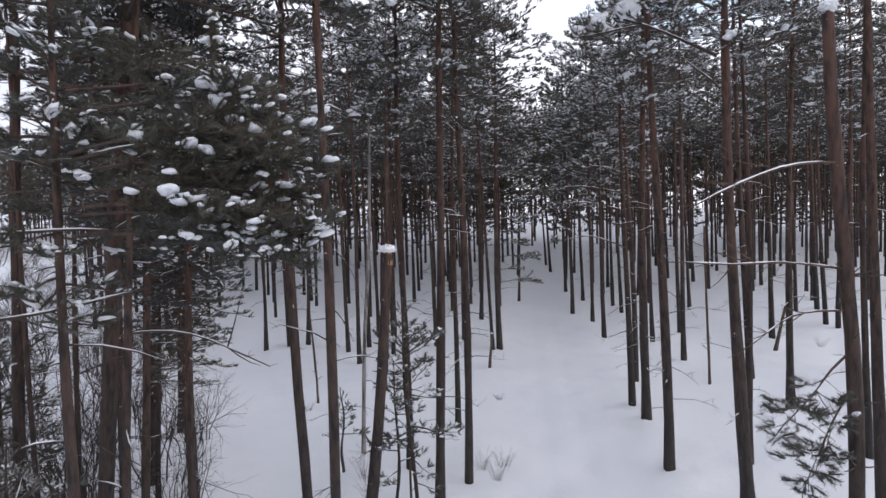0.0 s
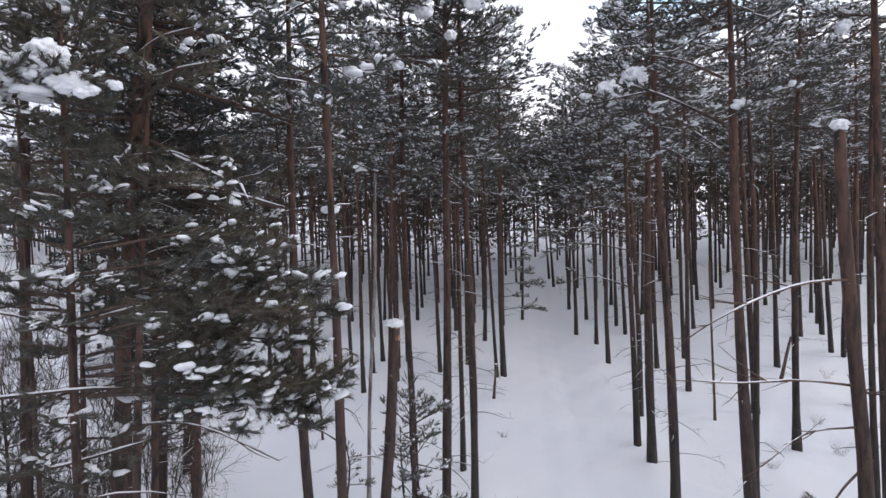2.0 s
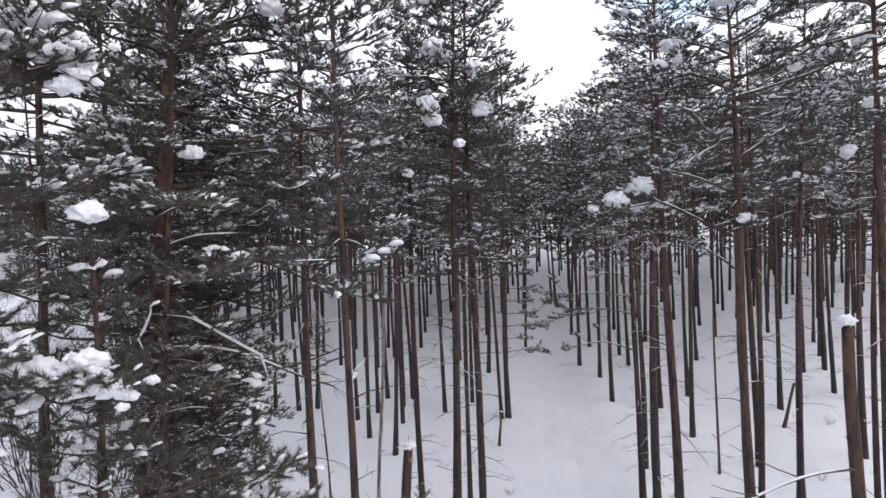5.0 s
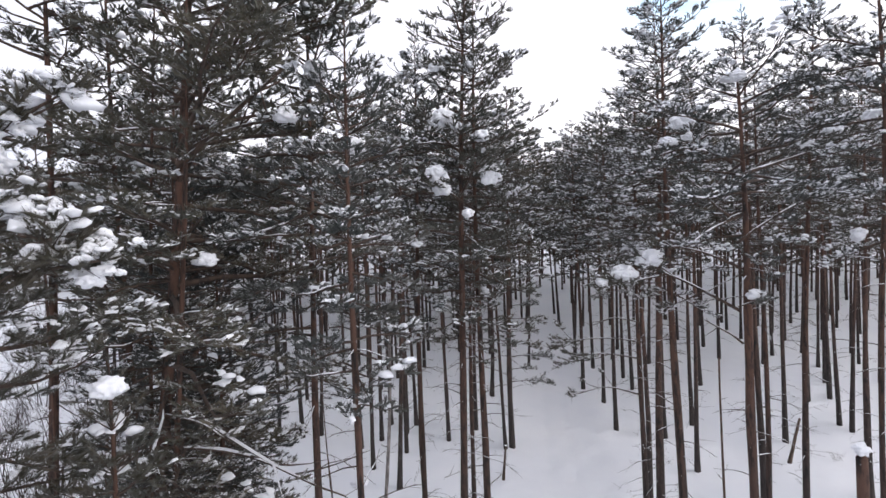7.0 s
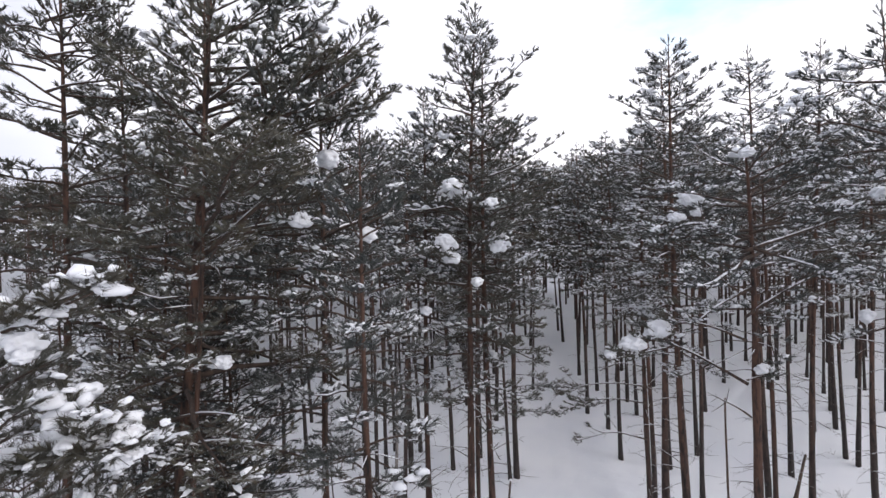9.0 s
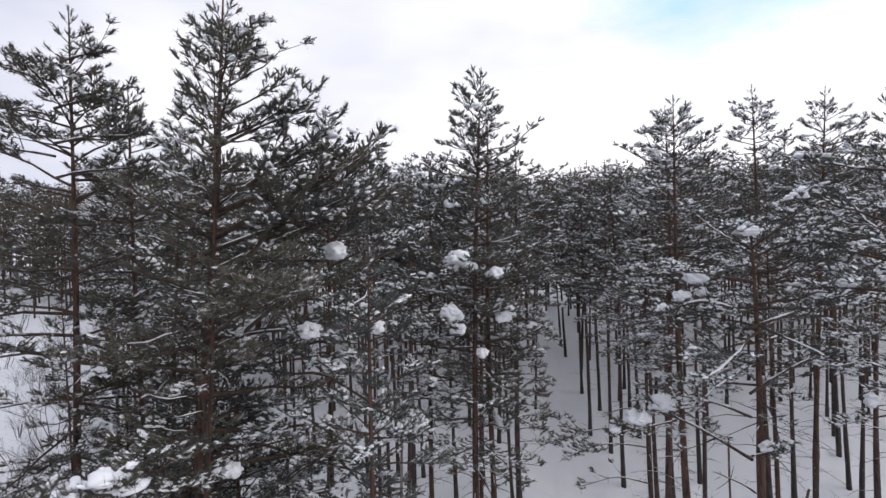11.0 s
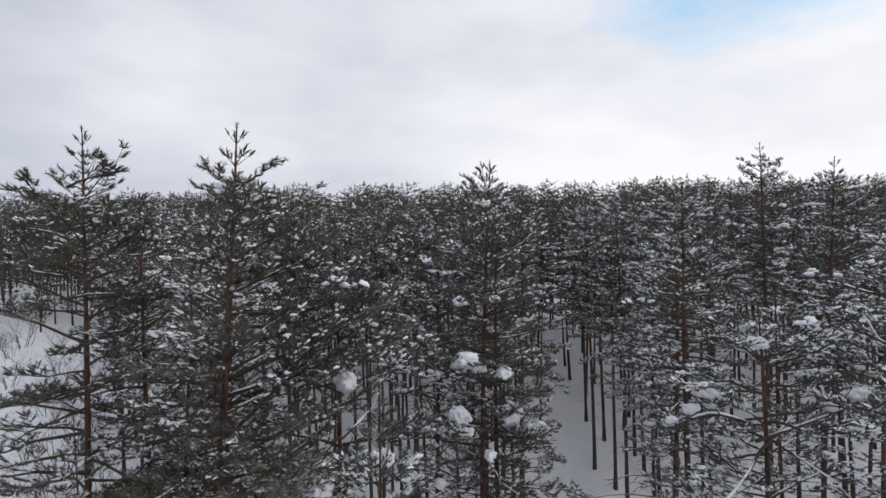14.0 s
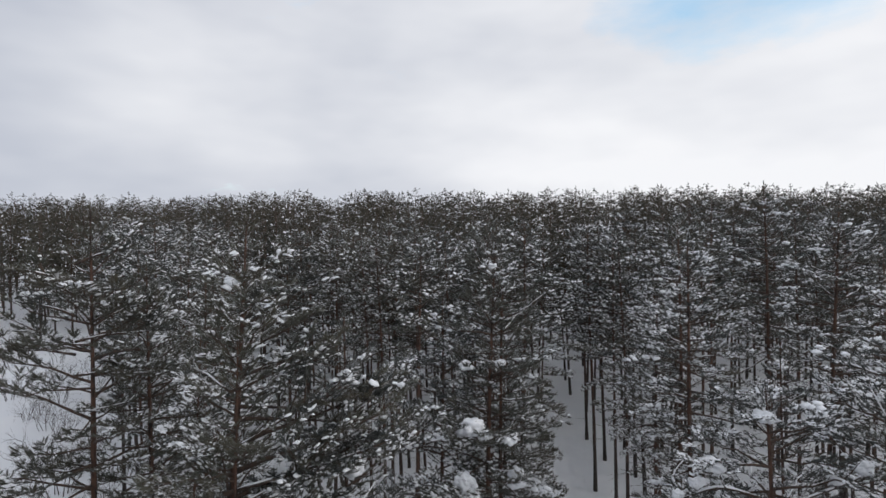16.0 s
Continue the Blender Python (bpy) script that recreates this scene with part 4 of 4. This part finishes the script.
# arched low limbs over the track's far side
for i, (z0, x1, z1, leafy) in enumerate(((10.45, 5.72, 10.60, 0.0), (9.58, 3.92, 9.50, 0.45), (8.83, 4.15, 8.85, 0.5), (7.20, 4.80, 7.60, 0.15))):
    bough(ARCH_PINE, (8.12 - 0.01 * i, 22.9, z0), (x1, 22.1, z1), 0.036, 0.09, leafy, 0.8, 34 + i, 3)


def broken_trunk(name, label, x, y, height, girth, lean, lean_y, seed, mat=BARK, raw=True, stubs=8, capped=0.16):
    """A dead trunk, snapped off: bark, splintered end, stubs and a cap of snow."""
    r = np.random.default_rng(seed)
    root = tagged(new(name), label, "tree")
    z0 = float(ground_z(np.float64(x), np.float64(y)))
    root.matrix_basis = Matrix.Translation((x, y, z0))
    hs = np.linspace(-0.4, height, 13)
    spine = np.stack([lean * hs + 0.04 * np.sin(hs * 0.7 + seed), lean_y * hs + 0.04 * np.sin(hs * 0.9), hs], -1)
    rad = girth * 0.5 * (1 - 0.35 * np.clip(hs / height, 0, 1)) * (1 + 0.3 * np.exp(-np.maximum(hs, 0) / 0.5))
    trunk = Geo()
    tube(trunk, spine, rad, 12, r, 0.05)
    trunk.build("trunk", mat, root)
    top = spine[-1]
    if raw:
        split = Geo()
        for a in np.arange(0, 6.28, 0.7):
            o = np.array([np.cos(a), np.sin(a), 0]) * rad[-1] * 0.7
            tube(split, [top + o - [0, 0, 0.25], top + o + [0, 0, r.uniform(0.05, 0.4)]], [0.035, 0.008], 4, r)
        tagged(split.build("splintered_end", SPLINTER, root), "pale orange splintered wood")
    for _ in range(stubs):
        q = r.integers(3, 12)
        a = r.uniform(0, 6.28)
        geo = Geo()
        d = np.array([np.cos(a), np.sin(a), r.uniform(-0.1, 0.6)]) * r.uniform(0.15, 0.5)
        tube(geo, [spine[q], spine[q] + d * 0.6, spine[q] + d + [0, 0, 0.03]], [0.016, 0.012, 0.006], 5, r)
        geo.build("stub", LIMB, root)
    if capped:
        snow_heap(root, tuple(np.array([x, y, z0]) + top + [0, 0, 0.12]), capped, seed, 0.0, 3)
    TAKEN.append((x, y))
    return root


SNAG = broken_trunk("broken_pine", "tall broken pine trunk with a snow cap and dead limbs", 6.38, 7.65, 11.1, 0.24, -0.058, 0.0, 3, raw=False, stubs=14, capped=0.11)
bough(SNAG, (5.95, 7.65, 7.42), (3.20, 7.50, 7.55), 0.022, 0.03, 0.0, 0.8, 51, 3, DEADWOOD)
bough(SNAG, (5.85, 7.65, 9.00), (3.38, 7.40, 8.20), 0.022, 0.10, 0.0, 0.8, 52, 3, DEADWOOD)
bough(SNAG, (5.97, 7.65, 6.80), (4.20, 7.40, 6.30), 0.018, 0.10, 0.0, 0.4, 53, 4, DEADWOOD)
bough(SNAG, (6.02, 7.65, 6.15), (4.70, 7.25, 5.05), 0.020, 0.05, 0.7, 0.15, 54, 4)
bough(SNAG, (6.05, 7.65, 5.60), (4.95, 7.15, 4.30), 0.018, 0.05, 0.7, 0.15, 55, 4)
broken_trunk("broken_pine", "snapped leaning pine with an orange splintered top under snow", -2.08, 12.0, 7.75, 0.32, 0.105, 0.0, 5, BARK, True, 8, 0.15)
broken_trunk("dead_pole", "thin crooked dead trunk with snow round its foot", 13.3, 25.9, 8.0, 0.13, -0.02, 0.0, 7, DEADWOOD, False, 6, 0.0)
broken_trunk("leaning_pole", "short dead pole leaning over in the snow", 19.5, 30.3, 2.6, 0.20, 0.26, 0.0, 9, DEADWOOD, False, 2, 0.08)
broken_trunk("dead_pole", "short dead pole beside the track", 2.57, 30.1, 1.9, 0.16, 0.08, 0.0, 11, DEADWOOD, False, 3, 0.06)
broken_trunk("dead_pole", "thin bare pole beside the trail", -6.3, 24.7, 4.2, 0.10, -0.05, 0.0, 13, DEADWOOD, False, 6, 0.0)
broken_trunk("birch_tree", "slim pale birch trunk with dark marks", -3.17, 18.7, 12.0, 0.15, 0.055, 0.0, 15, BIRCH, False, 10, 0.0)
broken_trunk("dead_pole", "thin dark sapling stem beside a broken pine", -1.0, 13.6, 6.0, 0.07, -0.02, 0.0, 17, DEADWOOD, False, 8, 0.0)


# ---- young growth, brush and litter ----
def young_pine(x, y, height, reach, seed, snowy=0.8, foot=0.25):
    t = pine("young_pine", "small pine sapling with loose sprays of needles", pine_geometry(seed, height, height * foot, reach, 0.05 + height * 0.008, "near", stubs=3, snowy=snowy, sparse=0.5 if y > 12 and x > -6 else 0.2), "saplings")
    t.matrix_basis = stance(x, y, 37.0 * seed)
    return t


young_pine(-0.85, 13.0, 6.4, 1.15, 71, foot=0.3)
young_pine(-3.6, 17.4, 2.6, 0.7, 72)
young_pine(-1.6, 13.2, 4.6, 0.7, 73, foot=0.35)
young_pine(-9.6, 9.6, 5.2, 1.5, 74, 1.6)
young_pine(-7.9, 8.6, 4.6, 1.4, 75, 1.6)
young_pine(-11.2, 12.6, 6.5, 1.7, 76, 1.6)


def shrub_geometry(seed, height, spreading, stems=7):
    """Bare stems that fork three times, with threads of snow on them."""
    r = np.random.default_rng(seed)
    wood_geo, snow = Geo(), Geo()

    def grow(p, d, ln, thick, depth):
        q = p + unit(d) * ln
        mid = (p + q) / 2 + r.normal(0, 0.05, 3) * ln
        tube(wood_geo, [p, mid, q], [thick, thick * 0.8, thick * 0.6], 4 if depth < 2 else 3, r)
        if depth > 0 and r.random() < 0.3 and abs(unit(d)[2]) < 0.6:
            snow_ridge(snow, np.array([p, mid, q]) + [0, 0, thick * 0.5], thick * 0.7, thick * 0.6 + 0.004, r)
        if depth < 3:
            for _ in range(3 if depth < 2 else 2):
                grow(q if r.random() < 0.6 else mid, unit(d) + r.normal(0, 0.48, 3), ln * r.uniform(0.55, 0.8), thick * 0.55, depth + 1)

    for _ in range(stems):
        a = r.uniform(0, 6.28)
        o = np.array([np.cos(a), np.sin(a), 0]) * spreading * r.random()
        grow(o - [0, 0, 0.2], np.array([np.cos(a) * 0.3, np.sin(a) * 0.3, 1.0]), height * r.uniform(0.3, 0.45), 0.012 + 0.004 * height, 0)
    snow_ridge(snow, [[-0.1, 0, -0.05], [0.1, 0, -0.05]], 0.1, 0.06, r)
    return wood_geo, snow


def shrub_mould(seed, height, spreading):
    root = tagged(new("bare_shrub"), "leafless grey-brown brush with snow on its twigs", "shrub", "brush left of the trail")
    wood_geo, snow = shrub_geometry(seed, height, spreading)
    tagged(wood_geo.build("twigwork", TWIG, root), kind="stuff")
    tagged(snow.build("snow_cover", SNOW, root), kind="stuff")
    return root


SHRUBS = [shrub_mould(500 + i, 3.4 + 0.7 * i, 0.8) for i in range(4)]
for i, m in enumerate(SHRUBS):
    m.matrix_basis = stance(-9.3 - 1.9 * i, 12.2 + 2.6 * i, 60 * i)
for x, y in spread(-34, -6.5, 8.5, 40, 1.9, 260, lambda x, y: in_view(x, y) and -0.74 * y - 3 < x < float(trail_x(np.float64(y))) - 2.4 - 0.04 * y, beside=[]):
    copy_thing(SHRUBS[dice.randrange(4)], stance(x, y, dice.uniform(0, 360), 0, 0, dice.uniform(0.6, 1.15)))
for x, y in spread(-15, -5.8, 8.5, 21, 1.35, 120, lambda x, y: in_view(x, y) and x < float(trail_x(np.float64(y))) - 1.6, beside=[]):
    copy_thing(SHRUBS[dice.randrange(4)], stance(x, y, dice.uniform(0, 360), 0, 0, dice.uniform(0.45, 0.95)))

for i in range(34):
    y = 24 + 1.9 * i + dice.uniform(-1, 1)
    copy_thing(SHRUBS[i % 4], stance(-dice.uniform(0.68, 0.92) * y, y, dice.uniform(0, 360), 0, 0, dice.uniform(0.7, 1.5)))


def grass_tuft(x, y, seed, height=0.5, blades=26):
    r = np.random.default_rng(seed)
    geo = Geo()
    for _ in range(blades):
        a, ln = r.uniform(0, 6.28), height * r.uniform(0.5, 1.2)
        o = np.array([np.cos(a), np.sin(a), 0]) * r.uniform(0, 0.16)
        d = np.array([np.cos(a) * 0.45, np.sin(a) * 0.45, 1.0]) * ln
        tube(geo, [o - [0, 0, 0.05], o + d * 0.6, o + d + [np.cos(a) * 0.1, np.sin(a) * 0.1, -0.04]], [0.0035, 0.003, 0.0015], 3, r)
    ob = tagged(geo.build("dry_grass", TWIG), "thin dry stalks standing out of the snow", "grass", "dry stalks")
    ob.matrix_basis = stance(x, y)
    return ob


for i, (x, y, h) in enumerate(((1.54, 16.5, 0.9), (1.1, 17.2, 0.7), (1.9, 17.6, 0.6), (2.5, 24.5, 0.35), (-2.8, 16.8, 0.9), (-2.4, 15.4, 0.7), (-6.5, 23.7, 0.4), (16.3, 21.5, 0.6), (17.5, 24.5, 0.6), (12.8, 20.5, 0.4), (22.0, 30.0, 0.6))):
    grass_tuft(x, y, 800 + i, h)
